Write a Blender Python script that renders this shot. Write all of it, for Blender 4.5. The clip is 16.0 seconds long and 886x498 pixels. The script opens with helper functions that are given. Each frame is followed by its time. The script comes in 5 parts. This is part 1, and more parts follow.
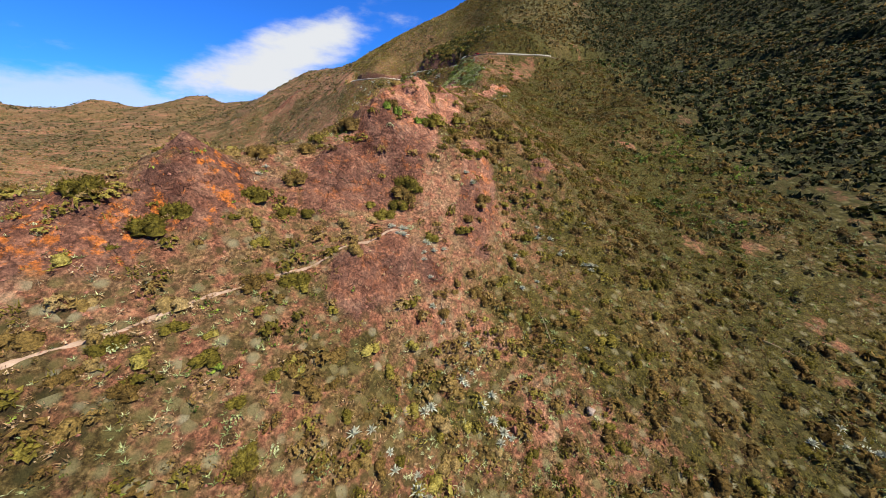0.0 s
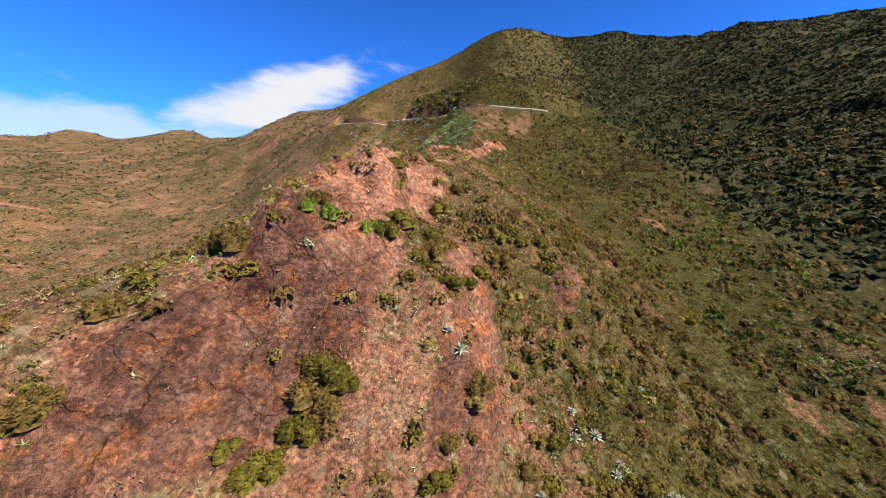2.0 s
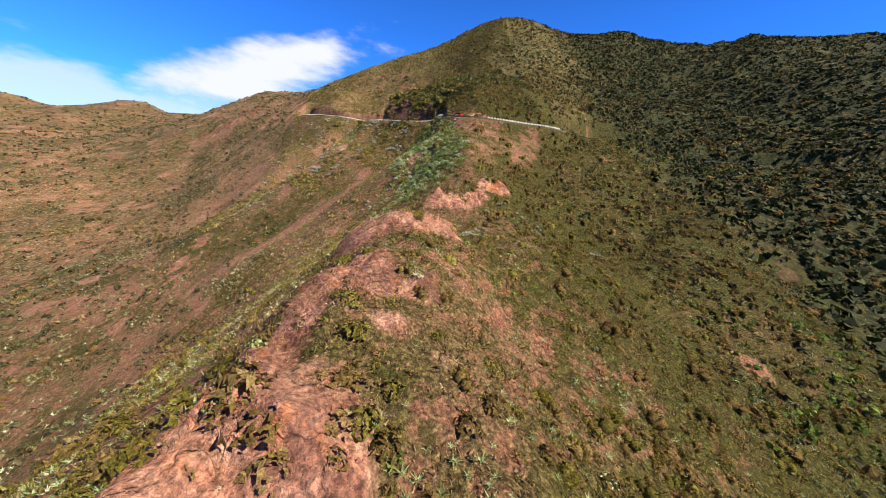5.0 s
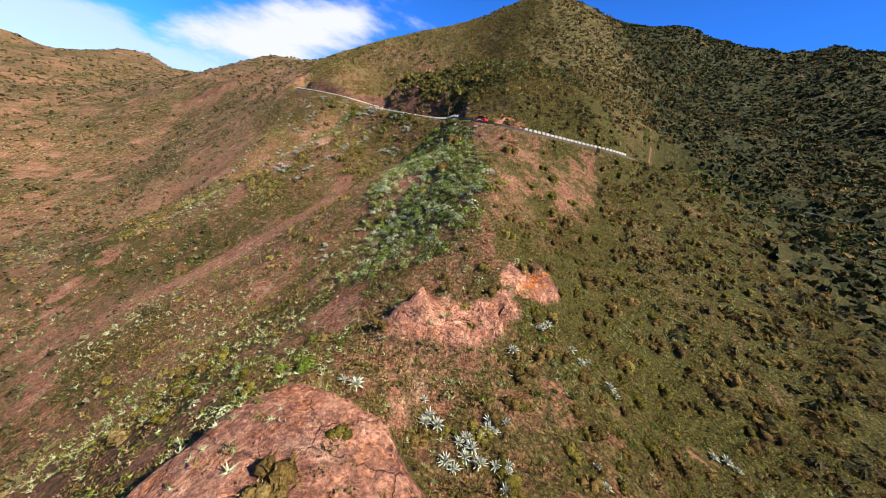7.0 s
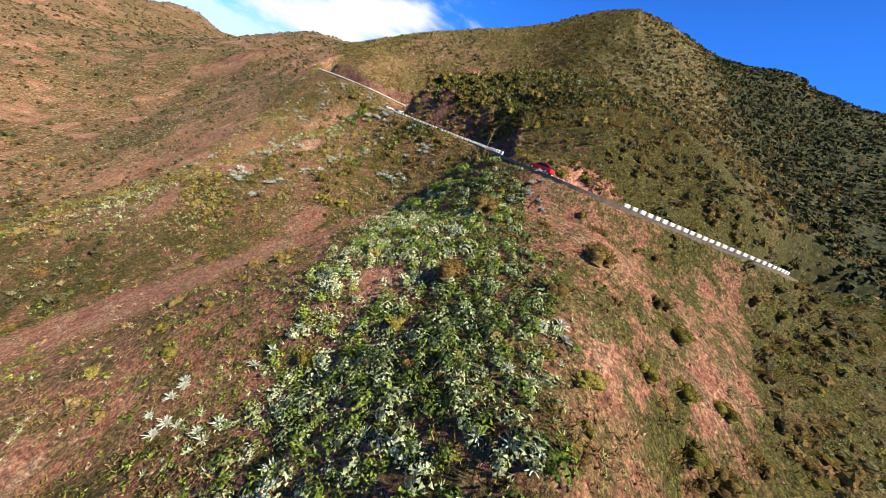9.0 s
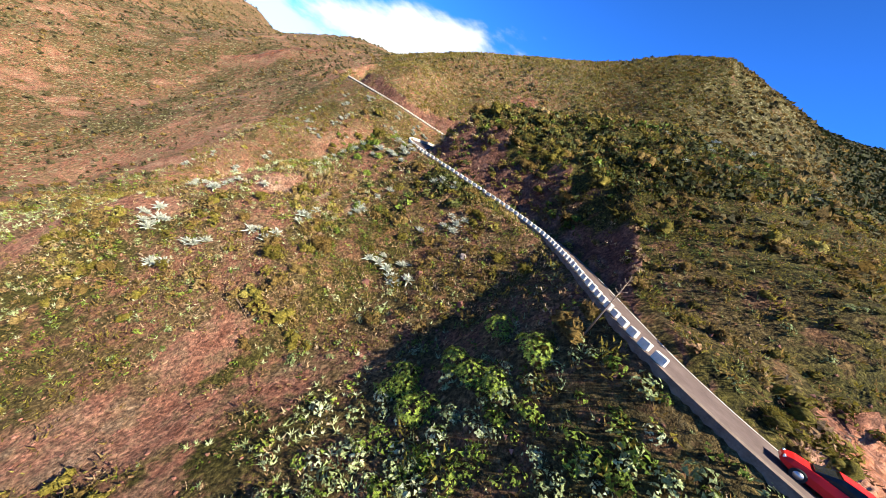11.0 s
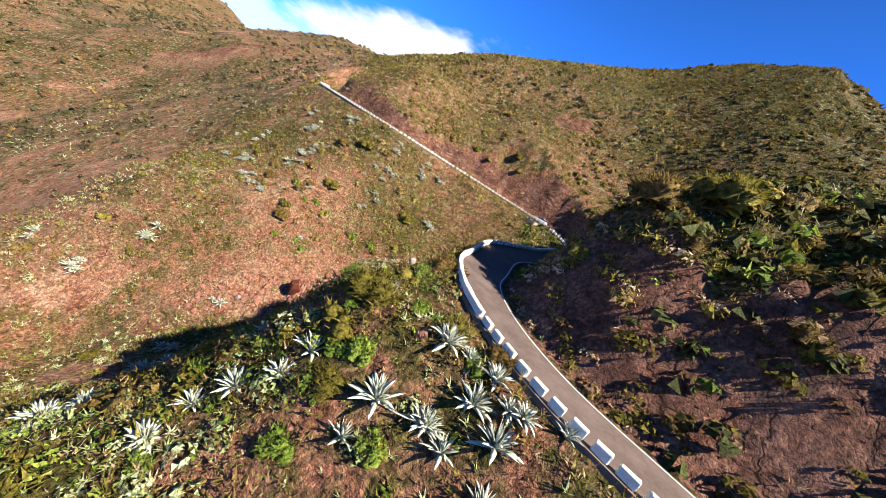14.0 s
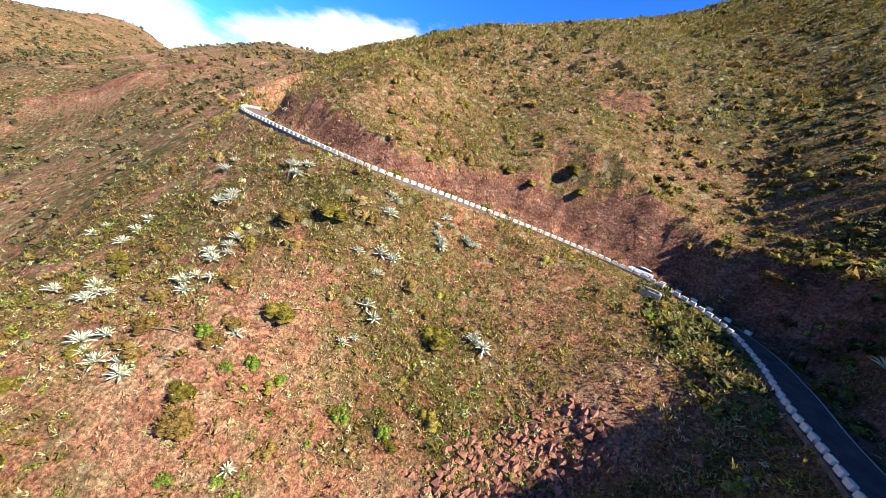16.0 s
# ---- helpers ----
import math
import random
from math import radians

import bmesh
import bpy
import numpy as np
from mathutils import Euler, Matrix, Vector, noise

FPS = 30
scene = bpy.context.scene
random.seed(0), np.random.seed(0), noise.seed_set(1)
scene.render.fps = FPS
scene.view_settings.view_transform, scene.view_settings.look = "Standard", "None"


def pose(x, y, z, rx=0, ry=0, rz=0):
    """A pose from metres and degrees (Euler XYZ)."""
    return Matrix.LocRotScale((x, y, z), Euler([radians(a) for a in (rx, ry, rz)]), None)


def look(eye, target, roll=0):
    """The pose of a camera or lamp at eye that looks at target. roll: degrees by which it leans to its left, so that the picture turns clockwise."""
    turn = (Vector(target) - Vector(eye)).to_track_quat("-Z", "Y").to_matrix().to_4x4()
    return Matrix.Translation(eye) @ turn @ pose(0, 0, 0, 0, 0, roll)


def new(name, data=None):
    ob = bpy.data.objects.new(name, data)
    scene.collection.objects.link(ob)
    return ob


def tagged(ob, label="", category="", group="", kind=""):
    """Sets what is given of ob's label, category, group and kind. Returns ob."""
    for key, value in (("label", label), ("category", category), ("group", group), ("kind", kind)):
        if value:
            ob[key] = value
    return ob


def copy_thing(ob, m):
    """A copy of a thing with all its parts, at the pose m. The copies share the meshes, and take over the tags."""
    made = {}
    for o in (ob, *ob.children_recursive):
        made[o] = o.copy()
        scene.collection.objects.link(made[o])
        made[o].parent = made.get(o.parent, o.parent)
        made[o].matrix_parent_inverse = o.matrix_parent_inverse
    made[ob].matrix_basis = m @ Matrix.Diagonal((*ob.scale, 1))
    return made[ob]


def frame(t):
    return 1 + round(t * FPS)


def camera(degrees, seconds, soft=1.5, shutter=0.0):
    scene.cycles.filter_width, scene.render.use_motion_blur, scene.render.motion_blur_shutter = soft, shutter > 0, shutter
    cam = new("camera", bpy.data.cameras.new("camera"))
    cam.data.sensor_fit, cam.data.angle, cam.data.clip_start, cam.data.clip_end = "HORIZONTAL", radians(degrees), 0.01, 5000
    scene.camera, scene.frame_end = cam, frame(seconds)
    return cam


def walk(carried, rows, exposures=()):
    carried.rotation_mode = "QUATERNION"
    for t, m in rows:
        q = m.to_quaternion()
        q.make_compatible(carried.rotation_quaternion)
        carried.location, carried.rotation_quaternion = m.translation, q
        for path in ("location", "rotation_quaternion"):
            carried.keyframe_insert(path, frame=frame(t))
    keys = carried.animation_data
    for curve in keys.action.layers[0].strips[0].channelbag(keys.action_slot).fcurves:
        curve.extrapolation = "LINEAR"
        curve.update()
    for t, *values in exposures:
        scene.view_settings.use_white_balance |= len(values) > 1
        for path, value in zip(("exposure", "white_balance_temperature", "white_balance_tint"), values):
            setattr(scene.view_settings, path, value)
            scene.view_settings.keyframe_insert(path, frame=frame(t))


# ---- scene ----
cam = camera(109.3, 16.0, soft=0.85)
METRES, EYE, TILT, LEAN, TURN = 320.0, 60.0, -19.0, 0.0, 0.0
ROWS = [
    (0.0, 0.0, 0.0, 0.0, 0.0, 0.0, -0.0),
    (0.5, 0.0015, 0.0229, 0.0129, -0.69, 3.15, -0.26),
    (1.0, 0.0035, 0.0441, 0.0272, -1.24, 5.14, -0.59),
    (1.5, 0.0055, 0.0635, 0.0425, -1.69, 6.2, -0.92),
    (2.0, 0.0076, 0.0815, 0.0581, -2.16, 6.5, -1.31),
    (2.5, 0.009, 0.0982, 0.0735, -2.82, 6.65, -1.52),
    (3.0, 0.0102, 0.1144, 0.0887, -3.67, 6.41, -1.87),
    (3.5, 0.0112, 0.1316, 0.1039, -4.65, 6.23, -2.33),
    (4.0, 0.0131, 0.1501, 0.1194, -5.16, 5.97, -2.8),
    (6.5, 0.0273, 0.2895, 0.2193, -5.46, 2.43, -8.25),
    (7.0, 0.03, 0.3203, 0.2387, -4.88, 1.96, -10.69),
    (7.5, 0.0315, 0.3509, 0.2576, -4.18, 1.63, -13.57),
    (8.0, 0.0317, 0.3812, 0.2755, -3.53, 1.51, -16.36),
    (8.5, 0.0305, 0.4113, 0.2923, -2.84, 1.45, -19.02),
    (9.0, 0.028, 0.4412, 0.3086, -2.11, 1.66, -21.71),
    (11.5, -0.0136, 0.5749, 0.3801, 0.82, 4.01, -32.73),
    (12.0, -0.0265, 0.6013, 0.3921, 0.81, 4.42, -33.63),
    (12.5, -0.0405, 0.6278, 0.4039, 0.68, 4.71, -33.96),
    (13.0, -0.0553, 0.6543, 0.4153, 0.31, 4.96, -33.68),
    (13.5, -0.0709, 0.6811, 0.4266, -0.64, 5.38, -32.6),
    (14.0, -0.0869, 0.7082, 0.4377, -2.18, 5.91, -30.75),
    (14.5, -0.1031, 0.7357, 0.4492, -4.21, 6.32, -28.27),
    (15.0, -0.1184, 0.765, 0.4621, -5.76, 6.51, -25.28),
    (15.5, -0.1314, 0.7943, 0.4771, -5.63, 5.96, -22.37),
    (16.0, -0.1428, 0.8222, 0.4919, -3.57, 5.09, -19.73),
]
walk(cam, [(t, pose(0, 0, EYE, TILT, LEAN, TURN) @ pose(METRES * x, METRES * y, METRES * z, 90 + pitch, roll, yaw)) for t, x, y, z, yaw, pitch, roll in ROWS],
     [(0.0, 1.2), (1.5, 1.25), (2.5, 1.35), (4.0, 1.45), (6.5, 1.4), (7.5, 1.5), (9.0, 1.65), (11.5, 1.97), (13.0, 1.78), (14.0, 1.85), (15.5, 2.08), (16.0, 2.1)])

# ---- light: clear afternoon sky with a little cloud, one low sun ----
SUN_FROM = Vector((0.575, -0.32, 0.752)).normalized()
sun = new("sun", bpy.data.lights.new("sun", "SUN"))
sun.data.energy, sun.data.angle, sun.data.color = 5.0, radians(0.53), (1.0, 0.915, 0.75)
sun.matrix_world = look(SUN_FROM * 900, (0, 0, 0))
world = bpy.data.worlds.new("sky")
scene.world = world
world.use_nodes = True
wn, wl = world.node_tree.nodes, world.node_tree.links
wn.clear()
sky = wn.new("ShaderNodeTexSky")
sky.sky_type, sky.sun_disc = "NISHITA", False
sky.sun_elevation = math.asin(SUN_FROM.z)
sky.sun_rotation = math.atan2(SUN_FROM.x, SUN_FROM.y)
sky.altitude, sky.air_density, sky.dust_density, sky.ozone_density = 800.0, 1.0, 0.0, 2.0
bg = wn.new("ShaderNodeBackground")
bg.inputs["Strength"].default_value = 0.05
# a slanting streak of cloud over the saddle, and pale haze along the horizon
way = wn.new("ShaderNodeTexCoord").outputs["Generated"]


def sky_math(how, a, b=0.0):
    x = wn.new("ShaderNodeMath")
    x.operation = how
    for v, k in ((a, 0), (b, 1)):
        if isinstance(v, float):
            x.inputs[k].default_value = v
        else:
            wl.new(v, x.inputs[k])
    return x.outputs["Value"]


def along(axis_):
    x = wn.new("ShaderNodeVectorMath")
    x.operation = "DOT_PRODUCT"
    x.inputs[1].default_value = axis_
    wl.new(way, x.inputs[0])
    return x.outputs["Value"]


def sky_range(v, lo, hi):
    x = wn.new("ShaderNodeMapRange")
    x.interpolation_type = "SMOOTHSTEP"
    x.inputs["From Min"].default_value, x.inputs["From Max"].default_value = lo, hi
    wl.new(v, x.inputs["Value"])
    return x.outputs["Result"]


heart = Vector((-0.39, 0.90, 0.190)).normalized()
level = heart.cross(Vector((0, 0, 1))).normalized()
above = level.cross(heart)
slant = radians(23)
long_axis, short_axis = level * math.cos(slant) + above * math.sin(slant), above * math.cos(slant) - level * math.sin(slant)
fibres = wn.new("ShaderNodeMapping")
fibres.inputs["Rotation"].default_value = (0.0, radians(-24), radians(25))
fibres.inputs["Scale"].default_value = (2.2, 2.2, 6.0)
wl.new(way, fibres.inputs["Vector"])
puff = wn.new("ShaderNodeTexNoise")
puff.inputs["Scale"].default_value, puff.inputs["Detail"].default_value, puff.inputs["Roughness"].default_value = 2.4, 7.0, 0.6
wl.new(fibres.outputs["Vector"], puff.inputs["Vector"])
wisp = puff.outputs["Fac"]
round_ = sky_math("SQRT", sky_math("ADD", sky_math("POWER", sky_math("DIVIDE", along(long_axis), 0.235), 2.0), sky_math("POWER", sky_math("DIVIDE", along(short_axis), 0.066), 2.0)))
front = sky_range(along(heart), 0.0, 0.5)
streak = sky_math("MULTIPLY", sky_range(sky_math("ADD", round_, sky_math("MULTIPLY", sky_math("SUBTRACT", wisp, 0.5), 2.3)), 1.30, 0.35), front)
haze = sky_math("MULTIPLY", sky_range(sky_math("ADD", along(Vector((0.12, 0.0, 1.0))), sky_math("MULTIPLY", sky_math("SUBTRACT", wisp, 0.5), -0.22)), 0.075, 0.0), front)
cover = sky_math("MAXIMUM", streak, sky_math("MULTIPLY", haze, 0.62))
blend = wn.new("ShaderNodeMix")
blend.data_type = "RGBA"
blend.inputs["B"].default_value = (7.0, 7.2, 7.5, 1.0)
out = wn.new("ShaderNodeOutputWorld")
wl.new(cover, blend.inputs["Factor"])
deep = wn.new("ShaderNodeMix")
deep.data_type, deep.blend_type = "RGBA", "MULTIPLY"
deep.inputs["Factor"].default_value = 1.0
height_tint = wn.new("ShaderNodeMix")
height_tint.data_type = "RGBA"
height_tint.inputs["A"].default_value, height_tint.inputs["B"].default_value = (0.20, 0.74, 1.75, 1.0), (0.16, 0.40, 0.72, 1.0)
wl.new(sky_range(along(Vector((0.0, 0.0, 1.0))), 0.30, 0.85), height_tint.inputs["Factor"])
wl.new(height_tint.outputs["Result"], deep.inputs["B"])
wl.new(sky.outputs["Color"], deep.inputs["A"])
wl.new(deep.outputs["Result"], blend.inputs["A"])
wl.new(blend.outputs["Result"], bg.inputs["Color"])
wl.new(bg.outputs["Background"], out.inputs["Surface"])

# ---- materials ----


def material(name, rough=0.85):
    m = bpy.data.materials.new(name)
    m.use_nodes = True
    p = m.node_tree.nodes["Principled BSDF"]
    p.inputs["Roughness"].default_value = rough
    p.inputs["Specular IOR Level"].default_value = 0.12
    return m, m.node_tree.nodes, m.node_tree.links, p


def noise_tex(n, l, scale, detail=4.0, rough=0.6, co=None, kind="ShaderNodeTexNoise"):
    x = n.new(kind)
    x.inputs["Scale"].default_value = scale
    x.inputs["Detail"].default_value, x.inputs["Roughness"].default_value = detail, rough
    if co:
        l.new(co, x.inputs["Vector"])
    return x.outputs["Fac"]


def ramp(n, l, fac, *stops):
    r = n.new("ShaderNodeValToRGB")
    e = r.color_ramp.elements
    while len(e) < len(stops):
        e.new(0.5)
    for k, (at, c) in zip(e, stops):
        k.position, k.color = at, (*c, 1.0) if len(c) == 3 else c
    l.new(fac, r.inputs["Fac"])
    return r.outputs["Color"]


def mix(n, l, fac, a, b, how="MIX"):
    x = n.new("ShaderNodeMix")
    x.data_type, x.blend_type = "RGBA", how
    for v, k in ((fac, "Factor"), (a, "A"), (b, "B")):
        if isinstance(v, (int, float)):
            x.inputs[k].default_value = v
        elif isinstance(v, tuple):
            x.inputs[k].default_value = (*v, 1.0)
        else:
            l.new(v, x.inputs[k])
    return x.outputs["Result"]


def maths(n, l, how, a, b=0.0, clamp=False):
    x = n.new("ShaderNodeMath")
    x.operation, x.use_clamp = how, clamp
    for v, k in ((a, 0), (b, 1)):
        if isinstance(v, (int, float)):
            x.inputs[k].default_value = v
        else:
            l.new(v, x.inputs[k])
    return x.outputs["Value"]


def spread(n, l, fac, lo, hi):
    x = n.new("ShaderNodeMapRange")
    x.inputs["From Min"].default_value, x.inputs["From Max"].default_value = lo, hi
    l.new(fac, x.inputs["Value"])
    return x.outputs["Result"]


def attr(n, name):
    x = n.new("ShaderNodeAttribute")
    x.attribute_name = name
    return x.outputs["Fac"]


def bump(n, l, p, height, strength=0.5, distance=0.1):
    b = n.new("ShaderNodeBump")
    b.inputs["Strength"].default_value, b.inputs["Distance"].default_value = strength, distance
    l.new(height, b.inputs["Height"])
    l.new(b.outputs["Normal"], p.inputs["Normal"])


def ground_material():
    m, n, l, p = material("hillside", 0.95)
    co = n.new("ShaderNodeTexCoord").outputs["Object"]
    wide = noise_tex(n, l, 0.035, 5, 0.6, co)
    mid = noise_tex(n, l, 0.33, 6, 0.68, co)
    fine = noise_tex(n, l, 2.6, 5, 0.72, co)
    rock, soil, green, orange = (attr(n, k) for k in ("rock", "soil", "green", "orange"))
    # stony red soil, with pale dust, dry grass and gravel on it
    earth = ramp(n, l, mid, (0.30, (0.20, 0.080, 0.050)), (0.44, (0.33, 0.158, 0.102)), (0.56, (0.44, 0.250, 0.170)), (0.70, (0.57, 0.40, 0.29)))
    drift = n.new("ShaderNodeTexNoise")
    drift.inputs["Scale"].default_value, drift.inputs["Detail"].default_value = 1.1, 4.0
    l.new(co, drift.inputs["Vector"])
    bent = mix(n, l, 1.0, co, mix(n, l, 1.0, drift.outputs["Color"], (1.1, 1.1, 1.1), "MULTIPLY"), "ADD")
    stones = []
    for size in (1.7, 4.5):
        cell = n.new("ShaderNodeTexVoronoi")
        cell.inputs["Scale"].default_value = size
        l.new(bent, cell.inputs["Vector"])
        edge = n.new("ShaderNodeTexVoronoi")
        edge.feature = "DISTANCE_TO_EDGE"
        edge.inputs["Scale"].default_value = size
        l.new(bent, edge.inputs["Vector"])
        stones.append((ramp(n, l, cell.outputs["Color"], (0.12, (0.55, 0.52, 0.50)), (0.5, (0.97, 0.95, 0.94)), (0.88, (1.42, 1.38, 1.34))), spread(n, l, edge.outputs["Distance"], 0.0, 0.14)))
    chips = mix(n, l, 1.0, stones[0][0], stones[1][0], "MULTIPLY")
    grit = ramp(n, l, fine, (0.38, (0.30, 0.27, 0.25)), (0.5, (0.92, 0.9, 0.88)), (0.62, (1.5, 1.45, 1.38)))
    grit = mix(n, l, 0.7, grit, chips, "MULTIPLY")
    earth = mix(n, l, 0.9, earth, grit, "MULTIPLY")
    grass = ramp(n, l, fine, (0.36, (0.060, 0.036, 0.014)), (0.5, (0.175, 0.110, 0.050)), (0.64, (0.37, 0.255, 0.135)))
    leafy = ramp(n, l, fine, (0.36, (0.016, 0.014, 0.004)), (0.5, (0.066, 0.060, 0.012)), (0.64, (0.16, 0.140, 0.036)))
    grass = mix(n, l, maths(n, l, "ADD", spread(n, l, wide, 0.40, 0.62), maths(n, l, "MULTIPLY", green, 0.7), True), grass, leafy)
    cover = maths(n, l, "ADD", spread(n, l, mid, 0.41, 0.55), maths(n, l, "SUBTRACT", maths(n, l, "MULTIPLY", green, 0.8), soil))
    grass = mix(n, l, 0.6, grass, chips, "MULTIPLY")
    base = mix(n, l, maths(n, l, "ADD", cover, 0.0, True), earth, grass)
    # shrubs far off, each a dark tuft in pale litter
    tuft = n.new("ShaderNodeTexVoronoi")
    tuft.inputs["Scale"].default_value = 0.8
    l.new(co, tuft.inputs["Vector"])
    dots = spread(n, l, tuft.outputs["Distance"], 0.60, 0.30)
    tint = ramp(n, l, tuft.outputs["Color"], (0.1, (0.030, 0.028, 0.010)), (0.4, (0.095, 0.084, 0.028)), (0.65, (0.19, 0.165, 0.065)), (0.92, (0.42, 0.40, 0.27)))
    far = maths(n, l, "MULTIPLY", attr(n, "far"), maths(n, l, "SUBTRACT", 1.0, maths(n, l, "MULTIPLY", soil, 0.7)))
    base = mix(n, l, maths(n, l, "MULTIPLY", dots, far), base, tint)
    base = mix(n, l, maths(n, l, "MULTIPLY", far, 0.8), base, ramp(n, l, noise_tex(n, l, 0.013, 6, 0.7, co), (0.35, (0.55, 0.57, 0.52)), (0.5, (0.90, 0.86, 0.82)), (0.65, (1.25, 1.08, 0.98))), "MULTIPLY")
    # dark green scrub beyond the eastern gully, the far slope's shade painted in
    shade_scrub = ramp(n, l, tuft.outputs["Color"], (0.15, (0.008, 0.010, 0.003)), (0.5, (0.027, 0.031, 0.008)), (0.9, (0.075, 0.076, 0.024)))
    far_shade = maths(n, l, "MULTIPLY", attr(n, "far_shade"), spread(n, l, noise_tex(n, l, 0.05, 5, 0.65, co), 0.30, 0.46))
    base = mix(n, l, far_shade, base, shade_scrub)
    # bare volcanic rock, with orange lichen
    seam = n.new("ShaderNodeTexNoise")
    seam.noise_type = "RIDGED_MULTIFRACTAL"
    seam.inputs["Scale"].default_value, seam.inputs["Detail"].default_value = 0.45, 7.0
    slant = n.new("ShaderNodeMapping")
    slant.inputs["Rotation"].default_value, slant.inputs["Scale"].default_value = (0.5, 0.3, 0.6), (1.0, 1.0, 2.2)
    l.new(co, slant.inputs["Vector"])
    l.new(slant.outputs["Vector"], seam.inputs["Vector"])
    ridge = seam.outputs["Fac"]
    stone = ramp(n, l, mid, (0.30, (0.20, 0.098, 0.078)), (0.44, (0.40, 0.225, 0.175)), (0.56, (0.52, 0.315, 0.25)), (0.70, (0.66, 0.47, 0.38)))
    stone = mix(n, l, 0.75, stone, grit, "MULTIPLY")
    joint = n.new("ShaderNodeTexVoronoi")
    joint.feature = "DISTANCE_TO_EDGE"
    joint.inputs["Scale"].default_value = 0.15
    wide_bend = mix(n, l, 1.0, co, mix(n, l, 1.0, drift.outputs["Color"], (1.6, 1.6, 1.6), "MULTIPLY"), "ADD")
    l.new(wide_bend, joint.inputs["Vector"])
    crack = spread(n, l, joint.outputs["Distance"], 0.0, 0.02)
    stone = mix(n, l, 0.45, stone, ramp(n, l, crack, (0.0, (0.22, 0.19, 0.18)), (1.0, (1.0, 1.0, 1.0))), "MULTIPLY")
    stone = mix(n, l, 0.7, stone, ramp(n, l, noise_tex(n, l, 0.16, 5, 0.65, co), (0.36, (0.58, 0.55, 0.58)), (0.5, (1.0, 1.0, 1.0)), (0.64, (1.35, 1.22, 1.10))), "MULTIPLY")
    stone = mix(n, l, 0.45, stone, ramp(n, l, ridge, (0.10, (0.45, 0.38, 0.38)), (0.35, (1.0, 1.0, 1.0))), "MULTIPLY")
    # slab, crest and outcrops painted lighter as if squarely lit, other crags darker
    stone = mix(n, l, attr(n, "pale"), mix(n, l, 1.0, stone, (0.56, 0.50, 0.46), "MULTIPLY"), mix(n, l, 1.0, stone, (1.42, 1.26, 1.12), "MULTIPLY"))
    rust = maths(n, l, "MULTIPLY", orange, spread(n, l, noise_tex(n, l, 0.5, 7, 0.75, co), 0.53, 0.60))
    stone = mix(n, l, rust, stone, mix(n, l, 0.7, (0.60, 0.19, 0.035), grit, "MULTIPLY"))
    bare = spread(n, l, maths(n, l, "ADD", maths(n, l, "MULTIPLY", mid, 0.8), rock), 0.72, 0.95)
    base = mix(n, l, bare, base, stone)
    l.new(mix(n, l, 1.0, base, (0.60, 0.60, 0.60), "MULTIPLY"), p.inputs["Base Color"])
    height = maths(n, l, "ADD", maths(n, l, "MULTIPLY", fine, 0.45), maths(n, l, "MULTIPLY", mid, 0.7))
    height = maths(n, l, "ADD", height, maths(n, l, "ADD", maths(n, l, "MULTIPLY", stones[0][1], 0.06), maths(n, l, "MULTIPLY", stones[1][1], 0.07)))
    height = maths(n, l, "ADD", height, maths(n, l, "MULTIPLY", maths(n, l, "MULTIPLY", ridge, rock), 0.8))
    height = maths(n, l, "ADD", height, maths(n, l, "MULTIPLY", maths(n, l, "MULTIPLY", crack, rock), 0.3))
    bump(n, l, p, height, 1.0, 0.6)
    return m


def leaf_material(name, *stops, rough=0.75, through_light=0.25):
    m, n, l, p = material(name, rough)
    tint = attr(n, "tint")
    fine = n.new("ShaderNodeNewGeometry").outputs["Random Per Island"]
    f = maths(n, l, "ADD", maths(n, l, "MULTIPLY", tint, 0.75), maths(n, l, "MULTIPLY", fine, 0.25))
    c = ramp(n, l, f, *stops)
    co = n.new("ShaderNodeTexCoord").outputs["Object"]
    twigs = noise_tex(n, l, 5.5, 5, 0.75, co)
    c = mix(n, l, 1.0, c, ramp(n, l, twigs, (0.36, (0.3, 0.3, 0.3)), (0.5, (0.8, 0.8, 0.8)), (0.64, (1.45, 1.42, 1.36))), "MULTIPLY")
    bump(n, l, p, twigs, 0.7, 0.25)
    l.new(c, p.inputs["Base Color"])
    if through_light:
        t = n.new("ShaderNodeBsdfTranslucent")
        l.new(c, t.inputs["Color"])
        s = n.new("ShaderNodeMixShader")
        s.inputs["Fac"].default_value = through_light
        l.new(p.outputs["BSDF"], s.inputs[1])
        l.new(t.outputs["BSDF"], s.inputs[2])
        l.new(s.outputs["Shader"], n["Material Output"].inputs["Surface"])
    return m


def plain_material(name, a, b, scale=2.0, rough=0.8, relief=0.3, metal=0.0):
    m, n, l, p = material(name, rough)
    co = n.new("ShaderNodeTexCoord").outputs["Object"]
    f = noise_tex(n, l, scale, 6, 0.65, co)
    g = noise_tex(n, l, scale * 9, 4, 0.6, co)
    c = ramp(n, l, maths(n, l, "ADD", maths(n, l, "MULTIPLY", f, 0.7), maths(n, l, "MULTIPLY", g, 0.3)), (0.35, a), (0.65, b))
    l.new(c, p.inputs["Base Color"])
    p.inputs["Metallic"].default_value = metal
    bump(n, l, p, g, relief, 0.02)
    return m


